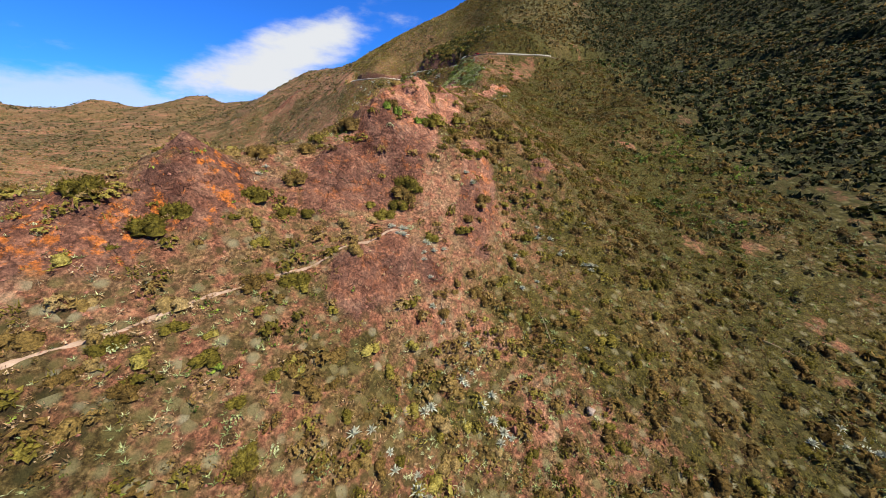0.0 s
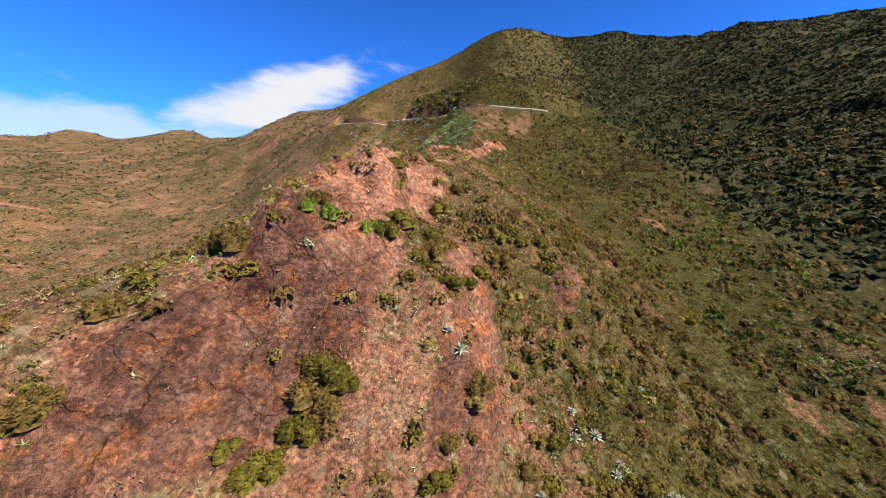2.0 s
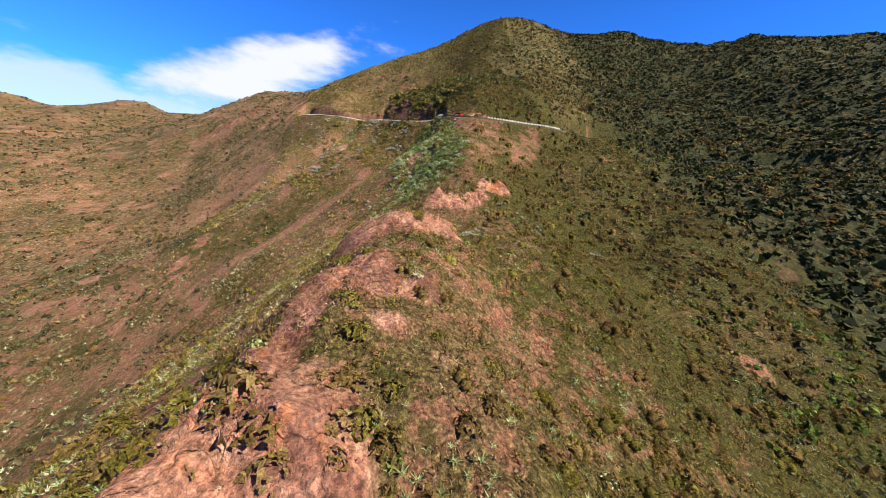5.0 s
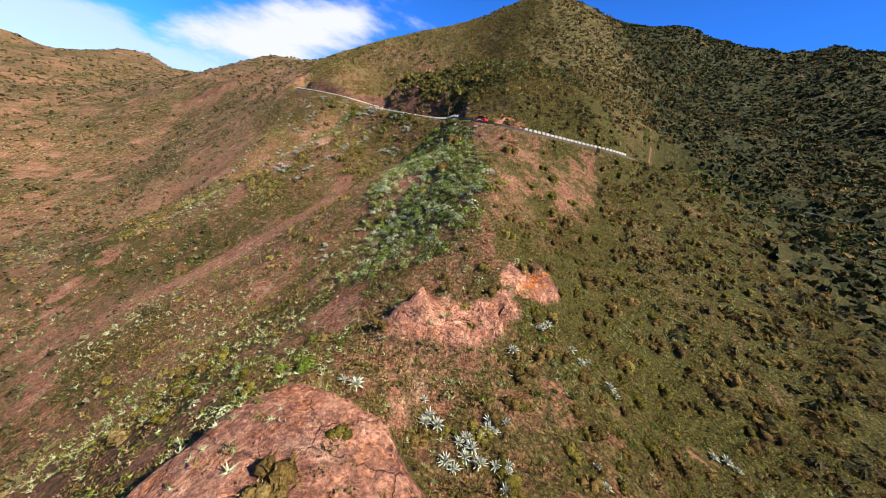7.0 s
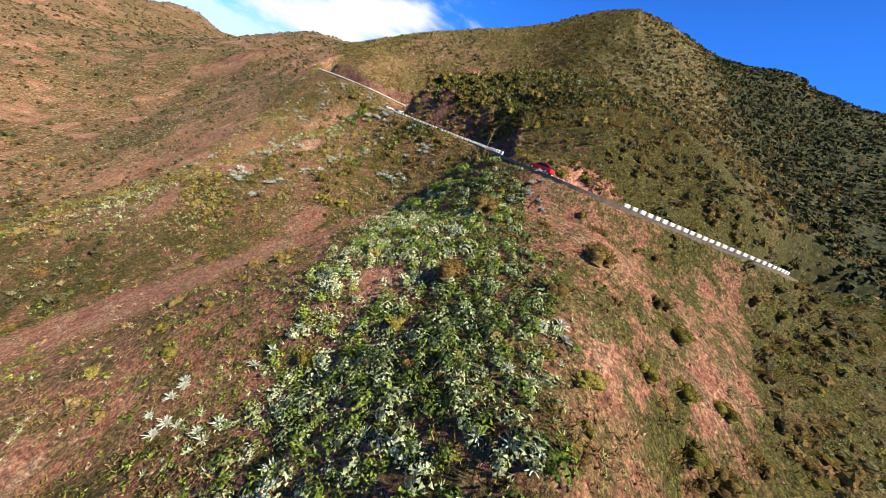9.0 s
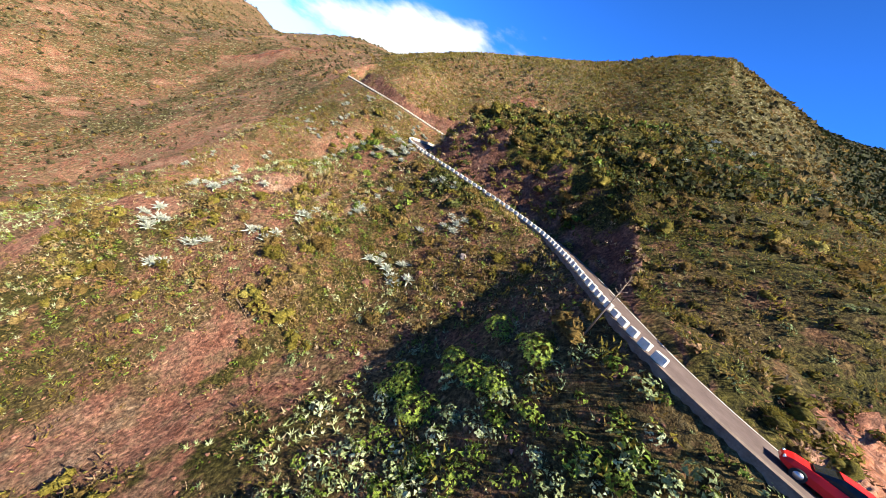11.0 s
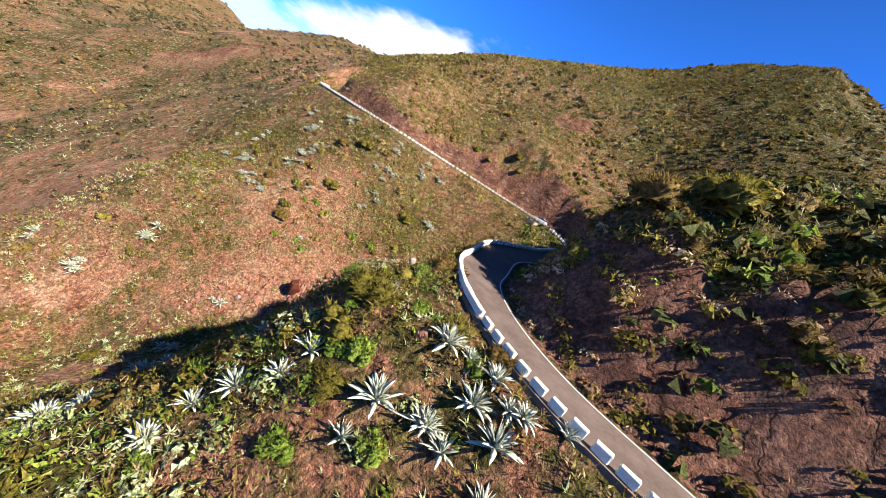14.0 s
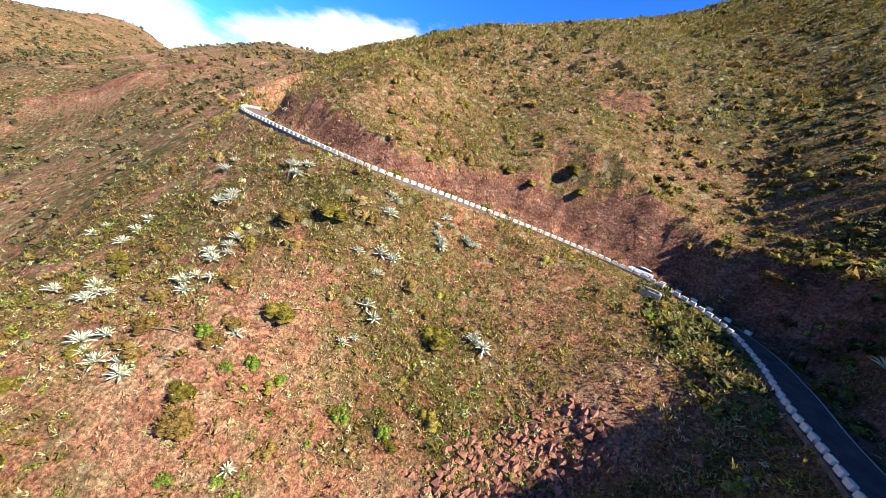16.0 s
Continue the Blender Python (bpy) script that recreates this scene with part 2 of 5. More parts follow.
HILL = ground_material()
ASPHALT = plain_material("asphalt", (0.062, 0.044, 0.040), (0.110, 0.082, 0.074), 0.6, 0.85)
WHITEWASH = plain_material("whitewashed_stone", (0.416, 0.384, 0.32), (0.656, 0.624, 0.544), 1.5, 0.85)
MASONRY = plain_material("masonry", (0.07, 0.052, 0.042), (0.16, 0.125, 0.10), 1.2, 0.9, 0.8)
PAINT = plain_material("road_paint", (0.324, 0.31, 0.288), (0.562, 0.547, 0.518), 3.0, 0.7)
ROCK = plain_material("red_rock", (0.0936, 0.036, 0.0274), (0.274, 0.13, 0.0936), 0.8, 0.9, 0.9)
DARK_ROCK = plain_material("dark_rust_rock", (0.036, 0.00864, 0.00648), (0.115, 0.0324, 0.0216), 1.2, 0.8, 0.9)
PALE_ROCK = plain_material("grey_rock", (0.144, 0.108, 0.0936), (0.317, 0.259, 0.223), 0.8, 0.9, 0.9)
TRODDEN = plain_material("trodden_earth", (0.158, 0.101, 0.072), (0.302, 0.223, 0.169), 0.7, 0.95, 0.6)
CONCRETE = plain_material("old_concrete", (0.216, 0.18, 0.144), (0.36, 0.317, 0.259), 1.0, 0.9, 0.4)
DEADWOOD = plain_material("dead_stalk", (0.115, 0.0756, 0.0504), (0.288, 0.216, 0.158), 1.2, 0.9, 0.6)
TWIG = plain_material("twigs", (0.0864, 0.0576, 0.036), (0.202, 0.144, 0.101), 2.0, 0.9, 0.5)
AGAVE_LEAF = plain_material("agave_leaf", (0.152, 0.168, 0.128), (0.464, 0.48, 0.392), 1.6, 0.6, 0.2)
RUBBER = plain_material("tyre_rubber", (0.015, 0.015, 0.015), (0.03, 0.03, 0.03), 5.0, 0.8)
RIM = plain_material("wheel_alloy", (0.35, 0.35, 0.36), (0.5, 0.5, 0.5), 5.0, 0.35, 0.05, 0.9)
WHITE_CAR = plain_material("white_car_paint", (0.576, 0.584, 0.6), (0.64, 0.64, 0.656), 0.4, 0.25, 0.0)
RED_CAR = plain_material("red_car_paint", (0.42, 0.012, 0.014), (0.55, 0.02, 0.02), 0.4, 0.25, 0.0)
CAR_GLASS = plain_material("car_glass", (0.012, 0.016, 0.02), (0.02, 0.025, 0.03), 1.0, 0.06, 0.0)
LAMP_GLASS = plain_material("lamp_glass", (0.6, 0.6, 0.6), (0.75, 0.75, 0.72), 5.0, 0.1, 0.0)
DRY_LEAF = leaf_material("dry_shrub_leaves", (0.05, (0.085, 0.044, 0.020)), (0.35, (0.23, 0.132, 0.064)), (0.6, (0.36, 0.235, 0.125)), (0.9, (0.56, 0.43, 0.28)))
OLIVE_LEAF = leaf_material("olive_shrub_leaves", (0.05, (0.066, 0.055, 0.009)), (0.4, (0.150, 0.124, 0.020)), (0.7, (0.245, 0.203, 0.040)), (0.95, (0.40, 0.34, 0.09)), through_light=0.4)
BROOM_LEAF = leaf_material("brown_broom_twigs", (0.05, (0.085, 0.055, 0.016)), (0.4, (0.180, 0.117, 0.034)), (0.7, (0.26, 0.178, 0.058)), (0.95, (0.37, 0.27, 0.12)), through_light=0.4)
GREEN_LEAF = leaf_material("green_shrub_leaves", (0.05, (0.030, 0.055, 0.009)), (0.5, (0.13, 0.185, 0.026)), (0.95, (0.32, 0.40, 0.07)))
# dark green leaf tone, lowered to carry the far eastern slope's shade
DARK_SCRUB_LEAF = leaf_material("dark_scrub_leaves", (0.05, (0.014, 0.018, 0.004)), (0.5, (0.048, 0.054, 0.012)), (0.95, (0.13, 0.135, 0.04)), through_light=0.1)
FAR_LEAF = leaf_material("grey_olive_scrub_leaves", (0.05, (0.034, 0.031, 0.012)), (0.5, (0.088, 0.077, 0.033)), (0.95, (0.20, 0.175, 0.09)))
PALE_LEAF = leaf_material("pale_succulent_leaves", (0.05, (0.09, 0.115, 0.042)), (0.5, (0.27, 0.32, 0.135)), (0.95, (0.52, 0.55, 0.35)), through_light=0.1)

# ---- the land: crests, flanks and gullies, and the surface drawn between them ----
LINES = {
    'spur_crest': [(-70, -40, 3.4), (-62, 5, 40.8), (-47, 34, 54.9), (-39, 34, 54.7), (-32, 41, 62), (-26, 51, 58.8), (-21, 57, 61), (-13, 63, 62.9), (-12, 72, 66.5), (-6, 75, 69.8), (-4, 82, 69.6), (0, 88, 68.8), (3, 100, 71.6), (4, 109, 73.3), (7, 120, 77.5), (3, 130, 77.4), (4, 137, 75.4), (6, 145, 74.5), (9, 158, 77.8), (20, 168, 87.4), (19, 180, 94.7), (22, 193, 98.2), (28, 206, 103.9), (32, 224, 106.8), (32, 234, 121.1), (46, 236, 119.2), (52, 260, 134.7), (50, 290, 146.6), (62, 320, 154.4), (85, 350, 170.8), (82, 400, 202.7), (80, 434, 237.9), (100, 512, 272.2)],
    'summit_ridge': [(255, 543, 287.8), (175, 540, 268.1), (100, 512, 272.2), (80, 434, 237.9), (60, 470, 243.5), (34, 447, 212.8), (-10, 430, 187.8), (-54, 422, 170.2), (-90, 440, 158.9), (-130, 480, 154.6), (-180, 511, 147.8), (-223, 584, 158.4), (-300, 690, 129.1)],
    'far_ridge': [(-300, 690, 128), (-400, 770, 133), (-480, 805, 126), (-524, 772, 147), (-580, 745, 128), (-640, 705, 122), (-690, 690, 129), (-740, 665, 120), (-830, 640, 128), (-950, 600, 135), (-1150, 560, 150)],
    'east_ridge': [(255, 543, 287.8), (340, 532, 269.3), (429, 521, 299), (520, 470, 280), (620, 470, 279.6), (760, 420, 257.2)],
    'nose': [(-20, 286, 114), (-16, 282, 115.7), (-12, 284, 126), (-7, 289, 131.1), (4, 283, 129.7), (11, 291, 138), (25, 282, 138.1), (28, 296, 145.2), (50, 290, 146.6)],
    'south_face': [(-40, 10, 40.4), (-35, 22, 45.4), (-33, 29, 47.5), (-27, 29, 45.6), (-33, 35, 50.9), (-29, 40, 57.3), (-23, 42, 49.9), (-19, 38, 45.8), (-11, 38, 45), (-8, 45, 47.2), (-11, 49, 49), (-1, 43, 39.4), (-5, 33, 32.3)],
    'crag_foot': [(-26, 44, 53.1), (-22, 48, 53.9), (-16, 53, 54.6), (-4, 56, 53.6), (-10, 57, 52.3), (6, 51, 41.9), (3, 62, 57.5), (-8, 61, 60.8), (-7, 70, 63.2), (0, 72, 62), (-4, 76, 69), (3, 83, 65.7), (-1, 80, 60.5), (13, 87, 69.7), (9, 91, 68.5)],
    'east_upper': [(-2, 16, 23.6), (8, 34, 27.2), (20, 43, 32.4), (12, 57, 41), (23, 59, 39.7), (19, 71, 51.7), (9, 66, 51.8), (25, 73, 50.5), (14, 78, 61.7), (12, 94, 69.1), (22, 110, 64.8), (24, 122, 70), (27, 136, 75.5), (35, 134, 71.8), (17, 136, 72.6), (29, 143, 73.1), (14, 148, 72.4)],
    'east_middle': [(38, 22, 16.5), (36, 40, 26.8), (35, 54, 34.1), (33, 80, 49.4), (51, 85, 45.2), (48, 110, 58.3), (61, 141, 68), (61, 151, 68.7), (48, 156, 69.8), (64, 153, 69.9), (47, 176, 81.1), (45, 184, 86.8), (41, 185, 87.9), (36, 185, 87.3), (33, 190, 93.5), (57, 189, 88.2)],
    'east_lower': [(70, 20, 15.4), (58, 48, 27.2), (62, 88, 40.5), (78, 85, 43.3), (75, 104, 46.7), (86, 122, 58.7), (82, 142, 70.2), (105, 148, 65.9), (100, 160, 78.5), (83, 169, 77.5), (79, 183, 84.5), (72, 200, 94), (78, 208, 98.8), (68, 212, 99.9), (64, 219, 100.5)],
    'east_gully': [(95, -40, 0.7), (98, 10, 11), (100, 45, 27), (83, 74, 39), (105, 90, 46.3), (108, 126, 59.2), (125, 140, 62.7), (140, 135, 61.2), (150, 165, 81.6), (160, 190, 94.1), (161, 219, 96.4), (161, 250, 105.3), (156, 284, 123), (158, 312, 143.4)],
    'east_bank': [(150, 20, 35.5), (170, 80, 61.8), (185, 130, 77.3), (205, 180, 101.3), (195, 232, 108), (240, 250, 130.5), (207, 292, 140.5), (230, 330, 153.5), (258, 383, 178)],
    'east_far_slope': [(300, 40, 114.8), (330, 140, 156.5), (370, 240, 190.2), (420, 330, 217.8), (441, 374, 230.3)],
    'spur_east_side': [(58, 230, 119.4), (90, 245, 118.3), (120, 265, 118.6), (110, 285, 132.2), (105, 301, 141.9), (116, 315, 147.5), (140, 330, 152.5), (176, 341, 156.5), (193, 375, 158.4), (190, 420, 203), (200, 480, 249.3)],
    'spur_west_side': [(13, 160, 78.7), (9, 178, 82.7), (10, 190, 89), (10, 195, 90.3), (1, 192, 79.4), (-1, 200, 87.5), (8, 206, 95.8), (14, 209, 102.2), (15, 220, 100), (11, 232, 101.5), (10, 244, 106.6), (20, 258, 123.1), (12, 267, 124.4), (3, 280, 134.4)],
    'west_upper': [(-24, 60, 59.9), (-22, 80, 63.1), (-18, 100, 62.8), (-14, 120, 64), (-10, 140, 68.6), (-10, 152, 68.4), (-14, 162, 63.8), (-13, 175, 65.2), (-17, 185, 63.9), (-5, 192, 75.2), (-19, 200, 73.5), (-17, 226, 79.5), (-10, 236, 86.4), (-7, 247, 93.7), (-9, 252, 97.4), (-4, 262, 110.8)],
    'west_middle': [(-48, 20, 48.1), (-46, 45, 51.7), (-45, 70, 42.9), (-40, 100, 41.8), (-34, 130, 45.8), (-40, 150, 41.7), (-48, 170, 39), (-44, 190, 53.5), (-47, 210, 55.7), (-40, 221, 64.4), (-32, 222, 69.8), (-41, 229, 68.9), (-28, 238, 80.7), (-19, 242, 88.4), (-22, 248, 90.3), (-19, 260, 98.4), (-25, 261, 96.4), (-32, 269, 96.8)],
    'west_lower': [(-75, 10, 32.8), (-75, 60, 20.8), (-70, 110, 15.9), (-75, 150, 19.7), (-55, 185, 44.8), (-67, 220, 49.4), (-57, 236, 67), (-44, 242, 75.6), (-36, 246, 82.7), (-55, 247, 77), (-58, 252, 78.1), (-39, 261, 93.2), (-30, 261, 94.4), (-31, 267, 98.5), (-23, 267, 100.8), (-43, 268, 94.4), (-40, 280, 95)],
    'west_gully': [(-150, 0, -9), (-120, 80, -1.2), (-105, 140, 6), (-94, 199, 31.8), (-95, 222, 42.9), (-96, 233, 47.5), (-100, 260, 50.1), (-90, 289, 65.3), (-86, 296, 65.4), (-70, 296, 63.7), (-60, 310, 78), (-46, 306, 79.5), (-42, 301, 88.7), (-50, 316, 82.9), (-44, 322, 86), (-36, 321, 91.2), (-30, 326, 94.6)],
    'bowl_foot': [(-30, 300, 102.8), (-35, 312, 90.6), (-26, 326, 96.6), (-20, 334, 106.8), (-10, 338, 113.9), (-4, 346, 118.1), (1, 348, 123.7), (15, 348, 134), (25, 360, 150.4), (20, 378, 150.5), (29, 385, 164.9), (47, 377, 176.4)],
    'bowl_lower': [(-64, 318, 82.5), (-75, 325, 90.4), (-65, 328, 93.7), (-52, 330, 91.9), (-44, 331, 93.8), (-36, 329, 94), (-48, 336, 96.2), (-34, 338, 101.1), (-29, 338, 102.8), (-39, 348, 108.7), (-21, 347, 114.2), (-14, 344, 114.2)],
    'bowl_upper': [(-98, 380, 121.3), (-88, 374, 125.1), (-60, 367, 128.4), (-69, 378, 140.9), (-41, 383, 135.1), (-35, 366, 124.5), (-19, 366, 138.4), (-7, 384, 146.9), (-20, 389, 149.9), (-24, 393, 150.7), (12, 400, 173.1), (23, 405, 178.2), (-5, 373, 133.9), (-3, 362, 129.9)],
    'bowl_west': [(-90, 317, 85.1), (-80, 336, 96.5), (-107, 344, 87.1), (-83, 352, 110.3), (-70, 349, 115.5), (-57, 348, 118.4), (-75, 356, 118.3), (-92, 367, 117.1), (-38, 359, 119), (-57, 356, 122.5)],
    'far_west_slope': [(-131, 296, 37.8), (-143, 328, 57.7), (-134, 349, 77.7), (-140, 380, 93.3), (-160, 410, 99.1), (-192, 424, 85.7), (-209, 451, 105.9), (-189, 441, 112.6), (-170, 460, 130), (-150, 440, 126.3), (-120, 410, 125.6)],
    'valley_west': [(-160, 60, -10.8), (-150, 200, 15.8), (-167, 316, 36.9), (-200, 360, 44.9), (-221, 411, 62.2), (-248, 453, 98.3), (-300, 480, 92.8), (-330, 560, 110.8)],
    'valley_floor': [(-220, -60, -22), (-220, 100, -10.8), (-230, 240, -2.5), (-270, 371, 34.1), (-330, 440, 64.7), (-420, 560, 85.9)],
    'opposite_slope': [(-450, 0, 40), (-450, 250, 35), (-480, 420, 60), (-560, 560, 92), (-700, 500, 75)],
    'behind_far_ridge': [(-260, 900, 40), (-420, 950, 45), (-600, 950, 55), (-800, 850, 60), (-1000, 800, 60), (-1300, 760, 70)],
    'behind_summit': [(-223, 800, 100.9), (-100, 700, 159.1), (100, 700, 190.5), (300, 750, 200.8), (600, 700, 284.7)],
    'gully_wall': [(9, 360, 131), (15.5, 371.5, 140.3), (20, 381, 151.9), (22.5, 372.5, 152.3), (21, 357, 145.2), (28, 384, 165), (34, 392.5, 172.2), (43.5, 392, 184.5)],
    'rim': [(-46, 278, 89.6), (-52, 288, 76.8), (-56, 300, 72.8), (-48, 304, 77.8), (-66, 296, 69.4)],
    'bench': [(-29, 282, 113.4), (-31, 273.5, 103.7), (-32, 297.5, 101.2), (-35, 285, 104.7)],
    'foothill': [(-200, -150, -30.7), (0, -120, -21.5), (200, -100, 31.8), (420, -60, 119.8)],
}
# the outer edge of the road, from the eastern gully round the spurs up to the bend below the saddle
ROAD_EDGE = [(230, 205, 104), (209, 222, 104.5), (195, 232, 104.8), (161, 250, 105.2), (135, 262, 106.5), (110, 258, 107.5), (88, 238, 108.2),
             (65, 219.5, 108.5), (48, 215.5, 108.5), (33.5, 213, 108.5), (24, 214, 108.7), (17, 219, 108.9), (13, 226, 109.2), (12, 235, 109.4),
             (11, 244, 109.7), (8.5, 253, 110), (2.5, 261, 110.1), (-4, 266, 110.2), (-12.1, 270.8, 110.3), (-19.6, 275.8, 110.4)]
ROAD_EDGE += [(-24.3, 282.2, 110.6), (-26.3, 289, 111), (-25.3, 295, 111.4), (-23.3, 303, 112), (-18.5, 311.2, 112.4), (-13, 320.2, 112.8), (-9.4, 327.2, 113.4),
              (-5.5, 334, 114.2), (-2.5, 342, 115.2), (-3.8, 348, 116.1), (-9, 354, 116.9), (-18, 357.5, 117.3), (-28, 358.8, 117.6), (-38, 358, 117.9),
              (-48, 353.5, 118.3), (-57, 350, 118.6), (-68, 353, 118.8), (-80, 359, 119), (-91.5, 367, 119.2), (-98, 376, 119.4), (-100, 383, 119.8), (-97, 389, 120.2)]
ROAD_WIDTH = 4.7


def smooth_line(points, step):
    """A smooth curve through the points, cut into even steps."""
    q = np.array([points[0], *points, points[-1]], float)
    u = np.linspace(0, 1, 12, endpoint=False)[:, None]
    c = np.concatenate([0.5 * (2 * b + (d - a) * u + (2 * a - 5 * b + 4 * d - e) * u**2 + (3 * b - a - 3 * d + e) * u**3) for a, b, d, e in zip(q, q[1:], q[2:], q[3:])] + [q[-1:]])
    s = np.r_[0, np.cumsum(np.linalg.norm(np.diff(c, axis=0), axis=1))]
    at = np.arange(0, s[-1], step)
    return np.stack([np.interp(at, s, c[:, k]) for k in range(3)], 1)


EDGE = smooth_line(ROAD_EDGE, 1.0)
ahead = np.gradient(EDGE[:, :2], axis=0)
ahead /= np.linalg.norm(ahead, axis=1)[:, None]
INWARD = np.stack([ahead[:, 1], -ahead[:, 0]], 1)  # towards the hill
CENTRE = np.c_[EDGE[:, :2] + INWARD * (ROAD_WIDTH / 2 + 0.25), EDGE[:, 2]]


def lattice(ix, iy, seed):
    h = (ix * 374761393 + iy * 668265263 + seed * 974711) & 0x7FFFFFFF
    h = ((h ^ (h >> 13)) * 1274126177) & 0x7FFFFFFF
    return ((h ^ (h >> 16)) & 0xFFFF) / 65535.0


def rough(x, y, size, seed=0, octaves=4, gain=0.5, ridged=False):
    """Fractal noise of about -1 to 1 over the plan."""
    total, amp, norm = 0.0, 1.0, 0.0
    for k in range(octaves):
        u, v = x / size + 17.3 * k, y / size - 9.1 * k
        iu, iv = np.floor(u).astype(np.int64), np.floor(v).astype(np.int64)
        fu, fv = u - iu, v - iv
        fu, fv = fu * fu * (3 - 2 * fu), fv * fv * (3 - 2 * fv)
        a, b = lattice(iu, iv, seed + k), lattice(iu + 1, iv, seed + k)
        c, d = lattice(iu, iv + 1, seed + k), lattice(iu + 1, iv + 1, seed + k)
        w = 2 * ((a * (1 - fu) + b * fu) * (1 - fv) + (c * (1 - fu) + d * fu) * fv) - 1
        total = total + amp * (1 - 2 * abs(w) if ridged else w)
        norm += amp
        amp, size = amp * gain, size / 2.0
    return total / norm


knots = sorted({(a, b): c for line in LINES.values() for a, b, c in line}.items())
KNOT = np.array([k for k, _ in knots], float)
n = len(KNOT)
system = np.zeros((n + 3, n + 3))
system[:n, :n] = -np.linalg.norm(KNOT[:, None] - KNOT[None], axis=-1) + np.eye(n) * 1.0
system[:n, n], system[:n, n + 1:], system[n, :n], system[n + 1:, :n] = 1, KNOT, 1, KNOT.T
WEIGHT = np.linalg.solve(system, np.r_[[c for _, c in knots], 0, 0, 0])


def land(x, y):
    z = np.full(x.shape, WEIGHT[-3]) + WEIGHT[-2] * x + WEIGHT[-1] * y
    for (a, b), w in zip(KNOT, WEIGHT):
        z -= w * np.hypot(x - a, y - b)
    return z


# bare crags: place, half sizes, turn in degrees, height, how much orange lichen
CRAGS = [(-30, 38.5, 12, 5.5, 36, 0.7, 1.0), (-39, 29, 11, 7, 40, 0.6, 0.85), (-14, 58, 9, 5, 60, 2.0, 0.3), (-9, 73, 12, 7, 70, 3.0, 0.35), (-3, 88, 11, 6, 80, 2.0, 0.25),
         (-9, 40, 8, 4, 60, 1.0, 0.2), (5, 60, 5, 12, -10, 1.5, 0.4), (25, 75, 9, 4, 55, 1.6, 0.3), (7.5, 64, 3.5, 8, 10, 1.8, 0.6), (-4, 102, 14, 6, 82, 1.5, 0.4), (1, 108, 8, 10, 0, 1.5, 0.3), (15, 158, 8.0, 3.6, 8, 4.2, 0.15),
         (27.5, 165, 5.0, 2.6, 10, 2.0, 1.0), (30.5, 221.5, 6.5, 6, -20, 5.0, 0.35), (-200, 446, 34, 4, 15, 4.0, 0.5), (-10, 392, 8, 4, 0, 0.5, 0.3), (-2, 48, 3, 7, 0, 1.0, 0.3)]
# smooth-backed slabs with sharp sides
SLABS = [(3.0, 134, 11.0, 11.0, 10, 2.3), (-10, 58, 15.5, 5.2, 54, 1.5), (-2, 84, 9, 5, 70, 1.2)]
# knolls and dips of the far skyline
KNOLLS = [(-527, 740, 38, 14), (-475, 745, 36, -13), (-420, 740, 40, 6), (-690, 690, 40, 10), (-635, 690, 34, -6), (-760, 640, 40, -6), (-830, 620, 45, 9), (-930, 590, 50, -6), (-223, 575, 45, 8)]
# scree, slides and worn ground
BARE = [(-36, 211, 34, 6.0, 33, 1.0), (22, 174, 3.0, 9, 3, 0.4), (30, 208, 7, 11, -40, 0.8), (-34, 250, 7, 26, -25, 0.25), (47, 204, 6, 16, -35, 1.0), (-48, 262, 5, 8, 20, 0.8), (-52, 316, 9, 20, -60, 0.9), (-28, 326, 5, 14, -55, 0.7), (-60, 326, 14, 12, 0, 0.5),
        (-30, 240, 12, 10, 0, 0.2), (-110, 400, 12, 5, 50, 0.8), (-190, 440, 40, 6, 10, 0.4), (-5, 45, 10, 16, 0, 0.35), (24, 212, 6, 6, 0, 0.7), (38, 200, 6, 10, -30, 0.7), (-120, 300, 40, 20, 30, 0.35)]


def blot(x, y, cx, cy, rx, ry, turn, edge=0.35, seed=3):
    c, s = math.cos(radians(turn)), math.sin(radians(turn))
    u, v = ((x - cx) * c + (y - cy) * s) / rx, ((y - cy) * c - (x - cx) * s) / ry
    d = np.hypot(u, v) + 0.35 * rough(x, y, 7.0, seed, 3)
    return np.clip((1 + edge - d) / (2 * edge), 0, 1)


def road_near(x, y):
    """Distance to the road's middle line, its height there, and the side (hill: 1)."""
    d, z, side = np.full(x.shape, 1e9), np.zeros(x.shape), np.zeros(x.shape)
    close = (x > -140) & (x < 270) & (y > 175) & (y < 430)
    px, py = x[close], y[close]
    bd, bz, bs = np.full(px.shape, 1e9), np.zeros(px.shape), np.zeros(px.shape)
    for (cx, cy, cz), (ix, iy) in zip(CENTRE, INWARD):
        e = np.hypot(px - cx, py - cy)
        k = e < bd
        bd[k], bz[k], bs[k] = e[k], cz, np.sign((px[k] - cx) * ix + (py[k] - cy) * iy)
    d[close], z[close], side[close] = bd, bz, bs
    return d, z, side


